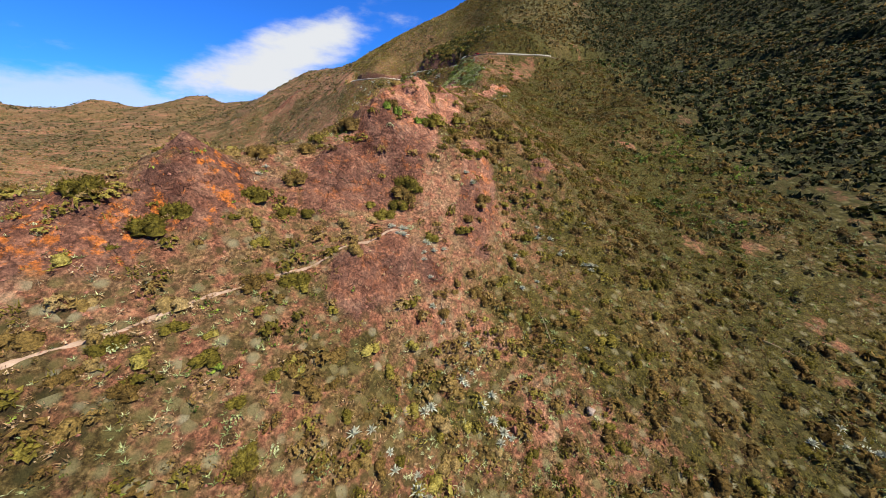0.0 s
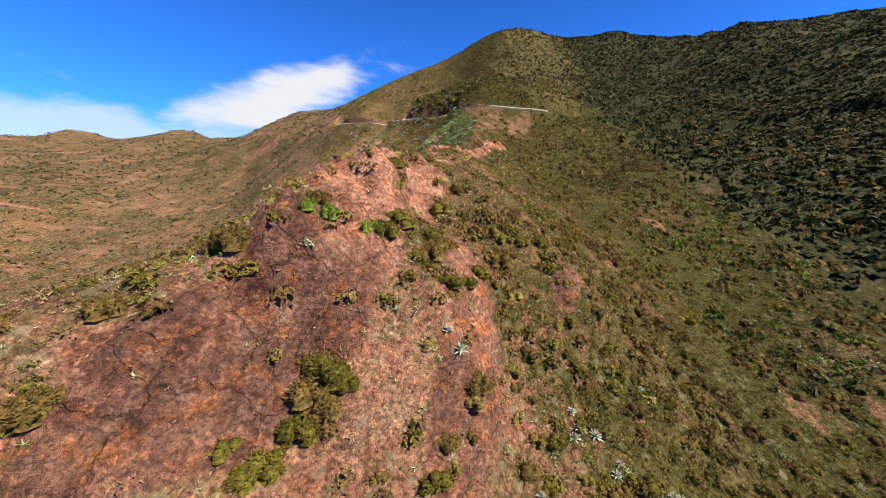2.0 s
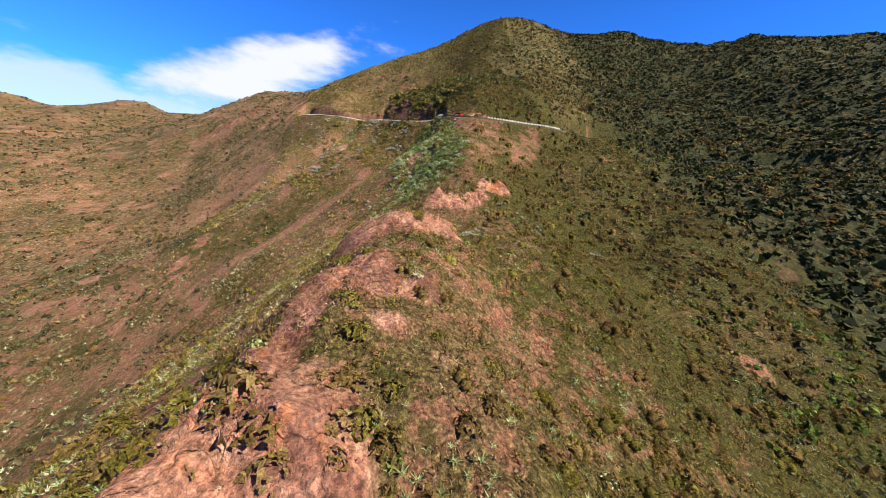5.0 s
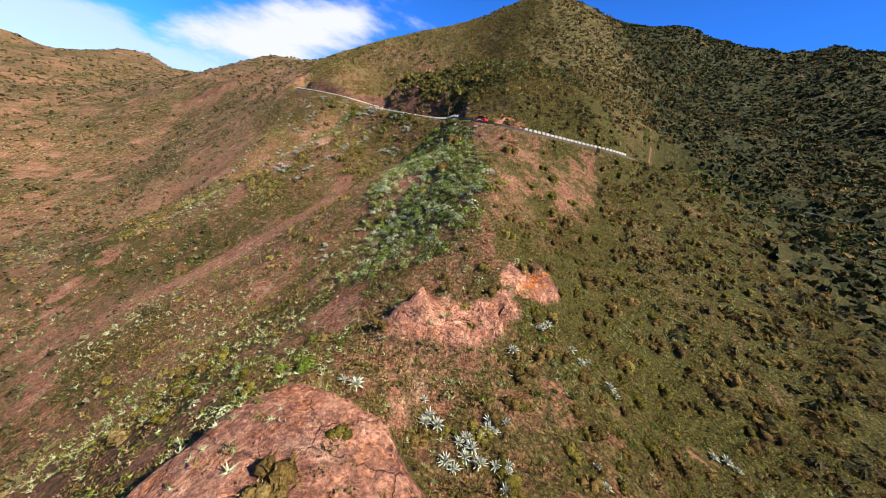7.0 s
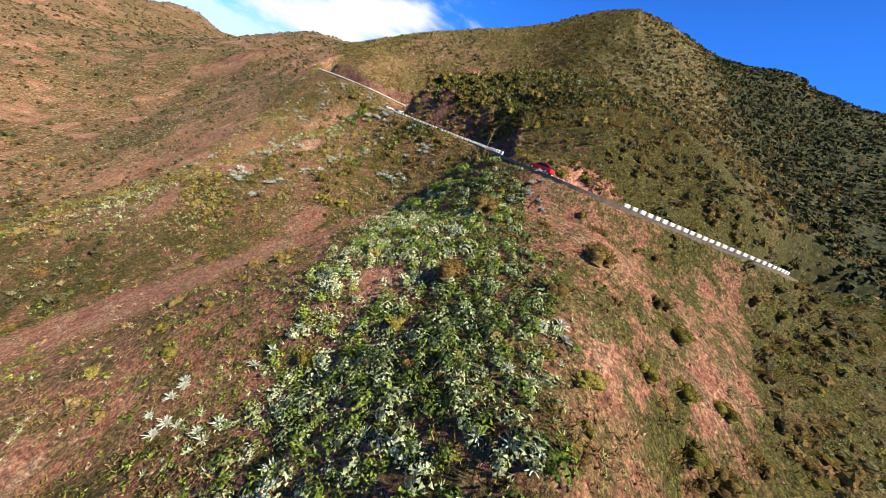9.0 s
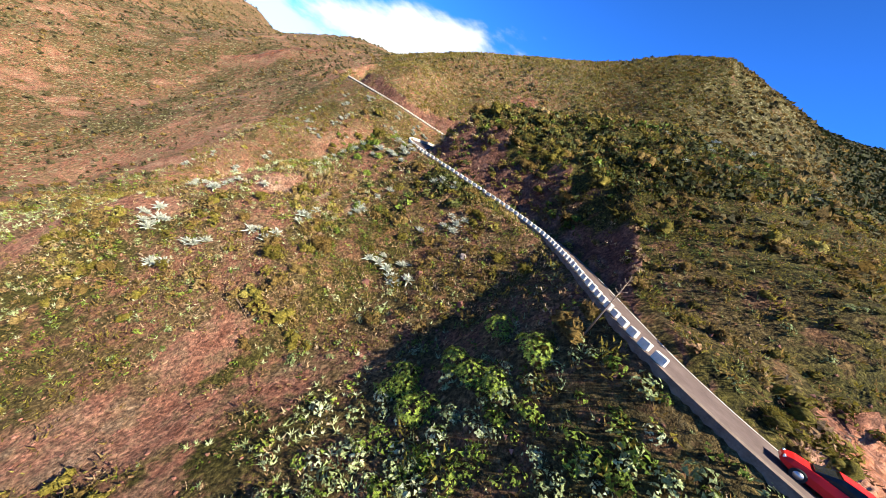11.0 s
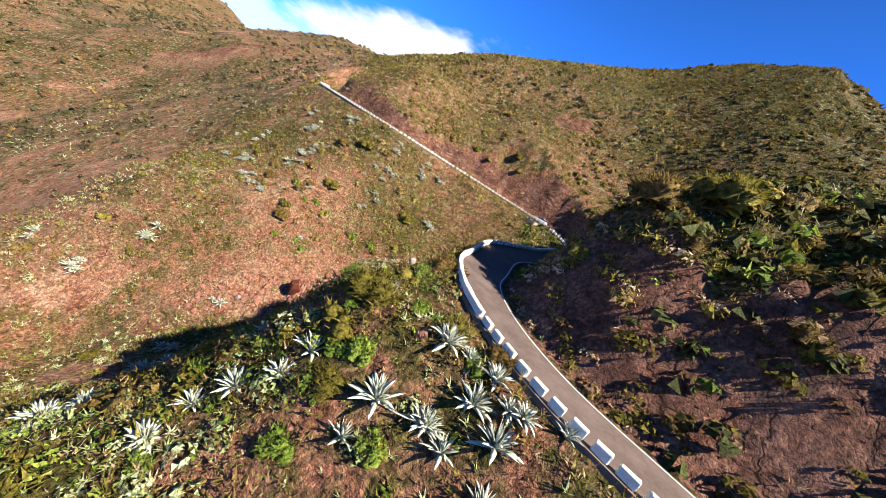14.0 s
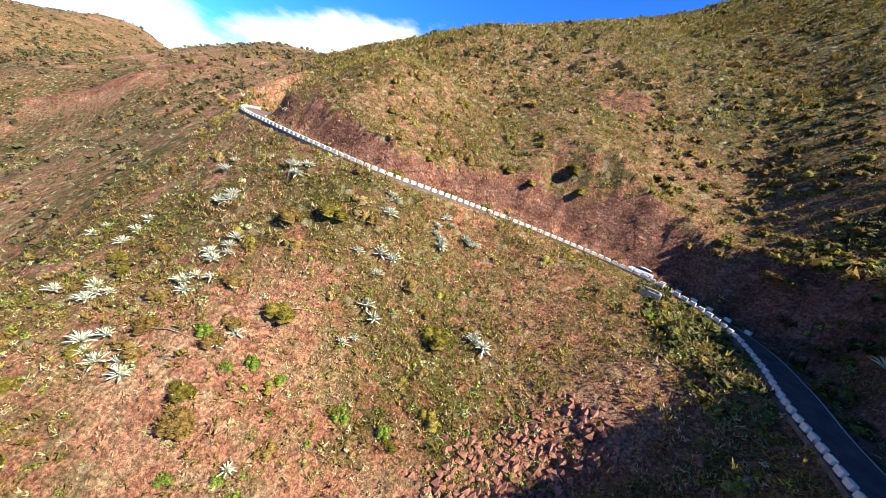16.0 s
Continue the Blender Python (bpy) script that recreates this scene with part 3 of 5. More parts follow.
def surface(x, y):
    """Height of the ground, and how rocky, bare, orange and near the road it is."""
    x, y = np.asarray(x, float), np.asarray(y, float)
    z = land(x, y)
    span = np.hypot(x + 5, y - 200)
    fade = np.clip((span - 330) / 500, 0, 1)
    z = z + 0.5 * rough(x, y, 9, 1) + 0.16 * rough(x, y, 2.2, 5, 3) + ((1.9 * rough(x, y, 24, 15, 4) + 0.7 * rough(x, y, 6, 16, 3)) * np.clip((span - 120) / 150, 0, 1)) + 15 * rough(x + 0.5 * y, y - 0.3 * x, 120, 18, 4, 0.5, True) * np.clip((x - 170) / 120, 0, 1) * np.clip((y - 200) / 120, 0, 1) * np.clip((560 - y) / 60, 0, 1) + fade * (5 * rough(x, y, 80, 9, 5) + 6 * rough(x, y, 90, 12, 4, 0.5, True))
    for cx, cy, r, high in KNOLLS:
        z = z + high * np.exp(-((x - cx) ** 2 + (y - cy) ** 2) / (2 * r * r))
    rock, orange, bare = np.zeros(x.shape), np.zeros(x.shape), np.zeros(x.shape)
    for cx, cy, rx, ry, turn, high, rust in CRAGS:
        k = blot(x, y, cx, cy, rx, ry, turn)
        z = z + k * (high * 0.45 + high * 0.75 * rough(x + 0.6 * y, y * 0.35, 5.0, 21, 5, 0.6, True))
        rock, orange = np.maximum(rock, k * np.clip(0.72 + 1.5 * rough(x, y, 6, 23, 3), 0, 1)), np.maximum(orange, k * rust)
    z = z + rock * 0.6 * rough(x + 0.4 * y, y - 0.2 * x, 2.6, 22, 3, 0.65, True)
    ledge = z / 2.6 + 0.8 * rough(x, y, 8, 91, 3)
    part_ = ledge - np.floor(ledge)
    z = z + rock * 1.9 * (part_ * part_ * part_ * (10 - 15 * part_ + 6 * part_ * part_) - part_)
    for cx, cy, rx, ry, turn, high in SLABS:
        k = blot(x, y, cx, cy, rx, ry, turn, 0.14, 27)
        z = z + k * (high * 0.55 + np.clip(0.09 * (y - cy + ry), 0, 5) * (high > 2) + 0.22 * rough(x, y, 4, 33, 4, 0.5, True))
        rock, orange = np.maximum(rock, k), np.maximum(orange, 0.3 * k)
    for cx, cy, rx, ry, turn, how in BARE:
        bare = np.maximum(bare, how * blot(x, y, cx, cy, rx, ry, turn, 0.25, 8))
    bare = np.maximum(bare, np.clip((rough(x, y, 10, 64, 4) - 0.33 - np.clip(x / 130, -0.03, 0.10) - 0.5 * blot(x, y, -20, 395, 85, 50, 15, 0.3) - 0.9 * blot(x, y, 25, 285, 50, 60, 0, 0.3)) * 7, 0, 0.95))
    d, rz, side = road_near(x, y)
    half = ROAD_WIDTH / 2 + 0.5
    over = np.maximum(d - half, 0)
    # the high banks inside the bends, with ribs and clefts
    bank = np.clip((y - 250) / 8, 0, 1) * np.clip((343 - y) / 6, 0, 1) * (x < 18) * np.interp(y, (250, 275, 284, 290, 304, 332, 343), (5.0, 7.5, 9.0, 11.5, 13.0, 13.0, 9.0)) + np.clip((y - 222) / 6, 0, 1) * np.clip((254 - y) / 8, 0, 1) * (x < 34) * 1.0 + np.clip((y - 338) / 8, 0, 1) * (x < 8) * 2.2
    z = np.where((side > 0) & (d < 30), np.maximum(z, rz + bank * (1 + 0.22 * rough(x, y, 6, 44, 3)) + 0.35 * over - 1.6 * np.maximum(over - 8, 0) - 3 * (bank == 0)), z)
    over = np.maximum(over - np.where((side > 0) & (bank > 0), np.clip(1.2 + 1.5 * rough(x, y, 3.6, 46, 4, 0.65, True), 0, 2.8) * np.clip(bank / 5, 0, 1) * np.where(y < 298, 0.45, 1), 0), 0)
    steep = np.where(side > 0, 3.2 + 1.2 * rough(x, y, 4, 31, 3), 1.5)
    # the cut below the nose: a steep rocky foot, then the open slope
    nose = np.clip((y - 234) / 6, 0, 1) * np.clip((300 - y) / 4, 0, 1) * (x < 34)
    rise = steep * over * (1 - nose) + nose * (np.minimum(over, 4.6) * (2.35 + 0.9 * rough(x, y, 5, 31, 4, 0.6)) + 0.93 * np.maximum(over - 4.6, 0))
    high = np.where(side > 0, rz + rise, rz - 0.3 - 0.25 * over + 1.5 * np.maximum(over - 7, 0))
    cut = np.clip(z, rz - 0.05 - steep * over, high)
    face = (d < 40) & (side > 0) & (z > rz + rise) & (d > half)
    new_z = np.where(d < 40, cut, z)
    new_z = np.where(d < half, rz - 0.12, new_z)
    new_z = new_z + np.where(face, np.minimum(over, 1.5) * 1.0 * rough(x + 0.3 * y, y - 0.3 * x, 4.2, 41, 5, 0.68, True), 0)
    rock = np.maximum(rock, np.where(face, np.clip(0.8 + 0.8 * rough(x, y, 9, 71, 3), 0.3, 0.95) * np.where(x > 52, 0.25, 1) * np.clip((np.where((y > 226) & (y < 258) & (x > 0), 2.5, np.where((y > 256) & (y < 300), 6.0, 5.0)) + 3 * rough(x, y, 7, 73, 3) - (d - half)) / 1.5, 0.1, 1), 0))
    return new_z, rock, bare, orange, d


def axis(lo, hi, step, out_lo, out_hi, grow=1.037):
    a = list(np.arange(lo, hi + step, step))
    s = step
    while a[-1] < out_hi:
        s *= grow
        a.append(a[-1] + s)
    s = step
    while a[0] > out_lo:
        s *= grow
        a.insert(0, a[0] - s)
    return np.array(a)


def set_attribute(mesh, name, values):
    mesh.attributes.new(name, "FLOAT", "POINT").data.foreach_set("value", np.ascontiguousarray(values, np.float32))


def mesh_of(name, verts, faces, mats, smooth=False):
    me = bpy.data.meshes.new(name)
    me.from_pydata(np.asarray(verts, float).tolist(), [], faces)
    for m in mats if isinstance(mats, (list, tuple)) else [mats]:
        me.materials.append(m)
    if smooth:
        me.polygons.foreach_set("use_smooth", [True] * len(me.polygons))
    me.update()
    return me


gx = axis(-90, 90, 1.2, -1900, 1900)
gx = np.concatenate([gx[gx < -42], np.arange(-42, 42, 0.7), gx[gx > 42.2]])
gy = axis(14, 405, 1.0, -700, 2600)
gy = np.concatenate([gy[gy < 18], np.arange(18, 160, 0.65), gy[(gy > 160.2) & (gy < 244)], np.arange(244, 322, 0.7), gy[gy > 322.3]])
GX, GY = np.meshgrid(gx, gy)
fx, fy = GX.ravel(), GY.ravel()
gz, g_rock, g_bare, g_orange, g_road = surface(fx, fy)
cols, rows_n = len(gx), len(gy)
at = np.arange(cols * rows_n).reshape(rows_n, cols)
quads = np.stack([at[:-1, :-1], at[:-1, 1:], at[1:, 1:], at[1:, :-1]], -1).reshape(-1, 4)
me = bpy.data.meshes.new("ground")
me.vertices.add(len(fx))
me.vertices.foreach_set("co", np.stack([fx, fy, gz], 1).astype(np.float32).ravel())
me.loops.add(quads.size)
me.loops.foreach_set("vertex_index", quads.astype(np.int32).ravel())
me.polygons.add(len(quads))
me.polygons.foreach_set("loop_start", np.arange(0, quads.size, 4, dtype=np.int32))
me.polygons.foreach_set("use_smooth", np.ones(len(quads), bool))
me.materials.append(HILL)
me.update(calc_edges=True)
# far eastern slope whose shade is put into the ground and leaf colour
FAR_SHADE = lambda x, y: np.clip((x - 74 - 0.16 * (y - 100) + 14 * rough(x, y, 30, 57, 3)) / 40, 0, 1) * np.clip((y - 60) / 60, 0, 1)
# leaf cover thickens eastward, which also darkens that side's ground
green = np.clip(0.4 * rough(fx, fy, 45, 51, 3) + 0.9 * rough(fx, fy, 15, 61, 4) + 0.25 + np.clip((fx - 14) / 40, -0.2, 0.95), -0.3, 1.3) - 0.12 * blot(fx, fy, -5, 40, 50, 34, 0, 0.5) + 0.3 * blot(fx, fy, -45, 215, 48, 45, 0, 0.5) - 0.05 * blot(fx, fy, -46, 264, 36, 34, 0, 0.5)
green = green + 0.8 * blot(fx, fy, 28, 296, 42, 44, 0, 0.3)
# pale marks the rock whose sunlit look is put into the colour
for key, values in (("rock", g_rock), ("pale", np.maximum(np.maximum(blot(fx, fy, 3, 134, 11.5, 11.5, 10, 0.2, 27), np.maximum(blot(fx, fy, 19, 160, 14, 7, 10, 0.3, 29), blot(fx, fy, 32, 218, 10, 9, 0, 0.3, 30))), 0.75 * blot(fx, fy, -2, 90, 16, 26, 0, 0.3, 28))), ("soil", g_bare), ("orange", g_orange), ("green", green), ("far_shade", FAR_SHADE(fx, fy)), ("far", np.clip((np.abs(np.hypot(fx, fy - 200)) - 110) / 90, 0, 1))):
    set_attribute(me, key, values)
tagged(new("ground", me), "steep red volcanic hillside with dry scrub, crags and gullies", "ground", kind="structure")

# ---- the road ----


def strip(name, line, left, right, lift, mat, thick=0.25):
    """A ribbon along the road between two offsets from its outer edge (towards the hill)."""
    v, f = [], []
    for (x, y, z), (ix, iy) in zip(line, INWARD):
        for o, dz in ((left, lift), (right, lift), (right, lift - thick), (left, lift - thick)):
            v.append((x + ix * o, y + iy * o, z + dz))
    for k in range(len(line) - 1):
        a, b = 4 * k, 4 * k + 4
        f += [(a + i, a + (i + 1) % 4, b + (i + 1) % 4, b + i) for i in range(4)]
    f += [(3, 2, 1, 0), tuple(4 * len(line) - 4 + i for i in range(4))]
    return new(name, mesh_of(name, v, f, mat))


tagged(strip("road", EDGE, 0.2, ROAD_WIDTH + 0.2, 0.02, ASPHALT), "narrow grey-brown asphalt mountain road, worn", "road", kind="structure")
tagged(strip("trim_edge_line", EDGE, ROAD_WIDTH - 0.1, ROAD_WIDTH + 0.02, 0.03, PAINT, 0.02), "thin white painted line along the road", "road marking", kind="structure")
tagged(strip("wall_retaining", EDGE, -0.35, 0.2, 0.06, MASONRY, 0.8), "rough stone retaining wall under the road edge", "retaining wall", kind="structure")


def block_mesh(name, sx, sy, sz, mat, bevel=0.05):
    bm = bmesh.new()
    bmesh.ops.create_cube(bm, size=1, matrix=Matrix.Diagonal((sx, sy, sz, 1)))
    bmesh.ops.bevel(bm, geom=bm.edges[:], offset=bevel, segments=1, affect="EDGES")
    for v in bm.verts:
        v.co += Vector((random.uniform(-1, 1), random.uniform(-1, 1), random.uniform(-1, 1))) * 0.02
    me = bpy.data.meshes.new(name)
    bm.to_mesh(me)
    me.materials.append(mat)
    return me


BLOCKS = [block_mesh("guard_block", 0.92, 0.36, 0.55, WHITEWASH) for _ in range(4)]
RAIL = smooth_line(ROAD_EDGE, 1.3)
rail_way = np.gradient(RAIL[:, :2], axis=0)
rail_way /= np.linalg.norm(rail_way, axis=1)[:, None]
rest = []
for k in range(3, len(RAIL) - 4):
    x, y, z = RAIL[k]
    if (x < 0 and 281 < y < 304) or (13.5 < x < 31.5 and y < 224) or (66 < x < 95):
        continue
    turn = math.atan2(rail_way[k][1], rail_way[k][0])
    m = Matrix.LocRotScale((x, y, z + 0.36), Euler((random.uniform(-0.02, 0.02), random.uniform(-0.02, 0.02), turn + random.uniform(-0.03, 0.03))), (random.uniform(0.9, 1.05), 1, random.uniform(0.9, 1.08)))
    if x > 95:
        rest.append(m)
        continue
    ob = new("guard_block", BLOCKS[k % 4])
    ob.matrix_world = m
    tagged(ob, "whitewashed stone guard block on the road edge", "guard block", "guard blocks along the road")
for k in range(len(EDGE)):
    x, y, z = EDGE[k]
    if -8 < x < 0 and 343.5 < y < 353 and k % 2 == 0:
        ob = new("guard_block", BLOCKS[k % 4])
        ob.matrix_world = Matrix.LocRotScale((x + INWARD[k][0] * (ROAD_WIDTH + 0.65), y + INWARD[k][1] * (ROAD_WIDTH + 0.65), z + 0.2), Euler((0, 0, math.atan2(ahead[k][1], ahead[k][0]))), (1, 1, 1))
        tagged(ob, "whitewashed stone guard block on the inner side of the bend", "guard block", "guard blocks along the road")
bm = bmesh.new()
for m in rest:
    bmesh.ops.create_cube(bm, size=1, matrix=m @ Matrix.Diagonal((0.92, 0.3, 0.4, 1)))
me = bpy.data.meshes.new("far_guard_blocks")
bm.to_mesh(me)
me.materials.append(WHITEWASH)
tagged(new("far_guard_blocks", me), "row of whitewashed guard blocks beyond the gully", "guard blocks", kind="stuff")
# the low continuous wall round the bend
bend = [k for k in range(len(EDGE)) if EDGE[k][0] < 0 and 280.5 < EDGE[k][1] < 304.5]
v, f = [], []
for k in bend:
    x, y, z = EDGE[k]
    for o, dz in ((-0.2, 0.05), (-0.2, 0.58), (0.0, 0.66), (0.2, 0.58), (0.2, 0.0)):
        v.append((x + INWARD[k][0] * o, y + INWARD[k][1] * o, z + dz + 0.05 * random.uniform(-1, 1)))
for k in range(len(bend) - 1):
    f += [(5 * k + i, 5 * k + (i + 1) % 5, 5 * k + 5 + (i + 1) % 5, 5 * k + 5 + i) for i in range(5)]
f += [(4, 3, 2, 1, 0), tuple(5 * len(bend) - 5 + i for i in range(5))]
tagged(new("guard_wall", mesh_of("guard_wall", v, f, WHITEWASH)), "low whitewashed stone wall round the road bend", "wall")

# ---- plants ----
rng = np.random.default_rng(7)


def tuft(count, leaf, seed, flat=0.75, inner=0.55, ruffle=0.4):
    """A shrub of unit radius: loose leaf sprays on and in an uneven dome."""
    r = np.random.default_rng(seed)
    az, up = r.uniform(0, 2 * np.pi, count), r.uniform(-0.05, 1, count)
    out = np.stack([np.cos(az) * np.sqrt(1 - np.clip(up, 0, 1) ** 2), np.sin(az) * np.sqrt(1 - np.clip(up, 0, 1) ** 2), up], 1)
    lobes = 1 + 0.28 * np.sin(az * 3 + seed) * (1 - up) + 0.22 * np.sin(az * 5 + 2.1 * seed)
    mid = out * (r.uniform(inner, 1, count) * lobes)[:, None] * (1, 1, flat)
    face = out + r.normal(0, ruffle, (count, 3))
    face /= np.linalg.norm(face, axis=1)[:, None]
    a = np.cross(face, r.normal(0, 1, (count, 3)))
    a /= np.linalg.norm(a, axis=1)[:, None]
    b = np.cross(face, a)
    s = (leaf * r.uniform(0.6, 1.4, count))[:, None]
    tri = np.stack([mid - a * s * 0.6 - b * s * 0.5, mid + a * s * 0.6 - b * s * 0.5, mid + b * s], 1)
    return tri.reshape(-1, 3)


def spray(count, leaf, seed, thin=0.22, flat=0.8, inner=0.35):
    """A broom-like crown of unit radius: many thin upright sprays in a lobed, uneven dome."""
    r = np.random.default_rng(seed)
    lobes = r.normal(0, 0.42, (7, 3)) * (1, 1, 0.3) + (0, 0, 0.38)
    of = r.integers(0, 7, count)
    d = r.normal(0, 1, (count, 3))
    d /= np.linalg.norm(d, axis=1)[:, None]
    mid = lobes[of] + d * (r.uniform(inner, 1, count) ** 0.6 * 0.52)[:, None] * (1, 1, flat)
    mid[:, 2] = np.abs(mid[:, 2])
    up = d * 0.8 + (0, 0, 0.55) + r.normal(0, 0.4, (count, 3))
    up /= np.linalg.norm(up, axis=1)[:, None]
    side = np.cross(up, r.normal(0, 1, (count, 3)))
    side /= np.linalg.norm(side, axis=1)[:, None]
    s = (leaf * r.uniform(0.6, 1.5, count))[:, None]
    return np.stack([mid - side * s * thin, mid + side * s * thin, mid + up * s], 1).reshape(-1, 3)


def soup(tri):
    """Loose triangles as vertices and faces."""
    return tri, np.arange(len(tri)).reshape(-1, 3)


def heap(seed, lobes_n, sprays, leaf, thin=0.16):
    """A billowing broom bush of unit radius: uneven lobes of packed twigs, with loose sprays standing out all over."""
    r = np.random.default_rng(seed)
    rings = [(0.92, -0.5, 6), (0.95, 0.35, 6), (0.58, 0.84, 5)]
    verts, faces = [], []
    az = np.linspace(0, 6.28, lobes_n, endpoint=False) + r.uniform(-0.5, 0.5, lobes_n)
    tips = []
    for k in range(lobes_n):
        far = 0.0 if k == 0 else r.uniform(0.4, 0.62)
        c = np.array([math.cos(az[k]) * far, math.sin(az[k]) * far, 0.0])
        w, h = r.uniform(0.36, 0.52), r.uniform(0.45, 0.8) if k else 0.85
        base = len(verts)
        count = 7
        for rad, up, _ in rings:
            for i in range(count):
                t = 6.2832 * i / count + up
                verts.append(c + np.array([math.cos(t) * rad * w, math.sin(t) * rad * w, up * h - 0.12]) * r.uniform(0.82, 1.15, 3))
        verts.append(c + (0, 0, h - 0.08))
        for ring in range(2):
            for i in range(count):
                p0, p1, q0, q1 = base + ring * count + i, base + ring * count + (i + 1) % count, base + (ring + 1) * count + i, base + (ring + 1) * count + (i + 1) % count
                faces += [(p0, p1, q1), (p0, q1, q0)]
        faces += [(base + 2 * count + i, base + 2 * count + (i + 1) % count, base + 3 * count) for i in range(count)]
        tips.append((c, w, h))
    n0 = len(verts)
    of = r.integers(0, lobes_n, sprays)
    d = r.normal(0, 1, (sprays, 3)) + (0, 0, 0.7)
    d /= np.linalg.norm(d, axis=1)[:, None]
    d[:, 2] = np.abs(d[:, 2])
    size = np.array([(w, w, h) for _, w, h in tips])[of]
    mid = np.array([c for c, _, _ in tips])[of] + d * size * r.uniform(0.8, 1.0, (sprays, 1))
    up = d + (0, 0, 0.35) + r.normal(0, 0.35, (sprays, 3))
    up /= np.linalg.norm(up, axis=1)[:, None]
    side = np.cross(up, r.normal(0, 1, (sprays, 3)))
    side /= np.linalg.norm(side, axis=1)[:, None]
    s = (leaf * r.uniform(0.6, 1.5, sprays))[:, None]
    tri = np.stack([mid - side * s * thin, mid + side * s * thin, mid + up * s], 1).reshape(-1, 3)
    return np.concatenate([np.array(verts), tri]), np.concatenate([np.array(faces), n0 + np.arange(len(tri)).reshape(-1, 3)])


def scatter(name, mat, templates, xyz, size, label, category, tall=1.0):
    """All shrubs of one kind as one mesh."""
    n = len(xyz)
    pick, turn = rng.integers(0, len(templates), n), rng.uniform(0, 2 * np.pi, n)
    squash = rng.uniform(0.75, 1.2, n) * tall
    tint = np.clip(rng.normal(0.5, 0.22, n) + 0.3 * rough(xyz[:, 0], xyz[:, 1], 12, 85, 2) - np.clip((xyz[:, 0] - 8) / 80, -0.08, 0.38) * np.where(xyz[:, 0] < -95, 0.3, 1), 0, 1)  # slope brightness put into the tint: darker eastward, a little lighter westward
    parts, tints, faces, base = [], [], [], 0
    for k, t in enumerate(templates):
        t, tf = t if isinstance(t, tuple) else soup(t)
        i = np.nonzero(pick == k)[0]
        c, s = np.cos(turn[i])[:, None], np.sin(turn[i])[:, None]
        v = np.stack([t[:, 0] * c - t[:, 1] * s, t[:, 0] * s + t[:, 1] * c, t[:, 2] * squash[i][:, None]], -1) * size[i][:, None, None]
        parts.append((v + xyz[i][:, None]).reshape(-1, 3))
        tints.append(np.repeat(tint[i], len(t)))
        faces.append((tf[None] + base + len(t) * np.arange(len(i))[:, None, None]).reshape(-1, 3))
        base += len(t) * len(i)
    v = np.concatenate(parts).astype(np.float32)
    f = np.concatenate(faces).astype(np.int32)
    me = bpy.data.meshes.new(name)
    me.vertices.add(len(v))
    me.vertices.foreach_set("co", v.ravel())
    me.loops.add(f.size)
    me.loops.foreach_set("vertex_index", f.ravel())
    me.polygons.add(len(f))
    me.polygons.foreach_set("loop_start", np.arange(0, f.size, 3, dtype=np.int32))
    me.polygons.foreach_set("use_smooth", np.ones(len(f), bool))
    me.materials.append(mat)
    me.update(calc_edges=True)
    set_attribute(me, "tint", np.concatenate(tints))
    return tagged(new(name, me), label, category, kind="stuff")


def sow(count, box, keep):
    """Places on the ground where keep(x, y, rock, bare, road) passes."""
    x, y = rng.uniform(box[0], box[1], count), rng.uniform(box[2], box[3], count)
    z, rock, bare, _, road = surface(x, y)
    ok = (rng.uniform(0, 1, count) < keep(x, y, rock, bare)) & (road > ROAD_WIDTH / 2 + 0.9)
    return np.stack([x, y, z], 1)[ok]


def clump(x, y, seed, size=15, shift=0.0):
    """Patches of one kind of growth, with soft uneven edges: 0 to 1."""
    return np.clip((rough(x + 0.3 * y, y, size, seed, 4) + shift) * 3.2 + 0.35, 0, 1)


def thick(x, y, rock, bare):
    return np.clip(0.7 + 0.6 * rough(x, y, 12, 61, 3), 0.1, 1) * (1 - 0.75 * rock) * (1 - bare)


def broomy(x, y, rock, bare):
    shade_ = blot(x, y, 5, 300, 22, 40, 0, 0.4) + blot(x, y, 30, 355, 30, 50, -30, 0.4)  # moist gully above the road
    return np.clip(clump(x, y, 61, 14, np.clip((x - 4) / 45, -0.08, 0.4)) * np.clip(0.65 + x / 60, 0.55, 1) + 0.5 * shade_ + 0.5 * blot(x, y, -35, 376, 45, 14, 15, 0.3) + 0.45 * blot(x, y, -24, 26, 46, 26, 0, 0.4) + 0.35 * blot(x, y, -6, 282, 14, 12, -30, 0.4) + 0.35 * blot(x, y, -14, 26, 30, 16, 0, 0.5) + 0.22 * blot(x, y, -62, 330, 34, 36, 0, 0.5) + 0.3 * blot(x, y, -42, 262, 26, 24, 0, 0.5) - 0.45 * blot(x, y, 9, 188, 17, 36, 5, 0.4) - 0.55 * blot(x, y, 1, 234, 13, 20, 0, 0.4), 0, 1) * (1 - 0.65 * rock) * (1 - bare)


def starry(x, y, rock, bare):
    thicket = blot(x, y, 9, 196, 13, 42, 8, 0.4) + blot(x, y, -45, 250, 24, 18, 30, 0.5) + blot(x, y, 2, 36, 9, 14, 0, 0.5) + 0.5 * blot(x, y, 12, 300, 26, 60, 0, 0.4) + 0.4 * blot(x, y, -50, 300, 30, 45, 0, 0.5) + 0.45 * blot(x, y, -66, 338, 28, 20, 0, 0.5)
    return np.clip(clump(x, y, 62, 13, -0.02 - np.clip((x - 8) / 150, 0, 0.07)) + 0.9 * thicket, 0.06, 1) * (1 - 0.8 * rock) * (1 - bare)


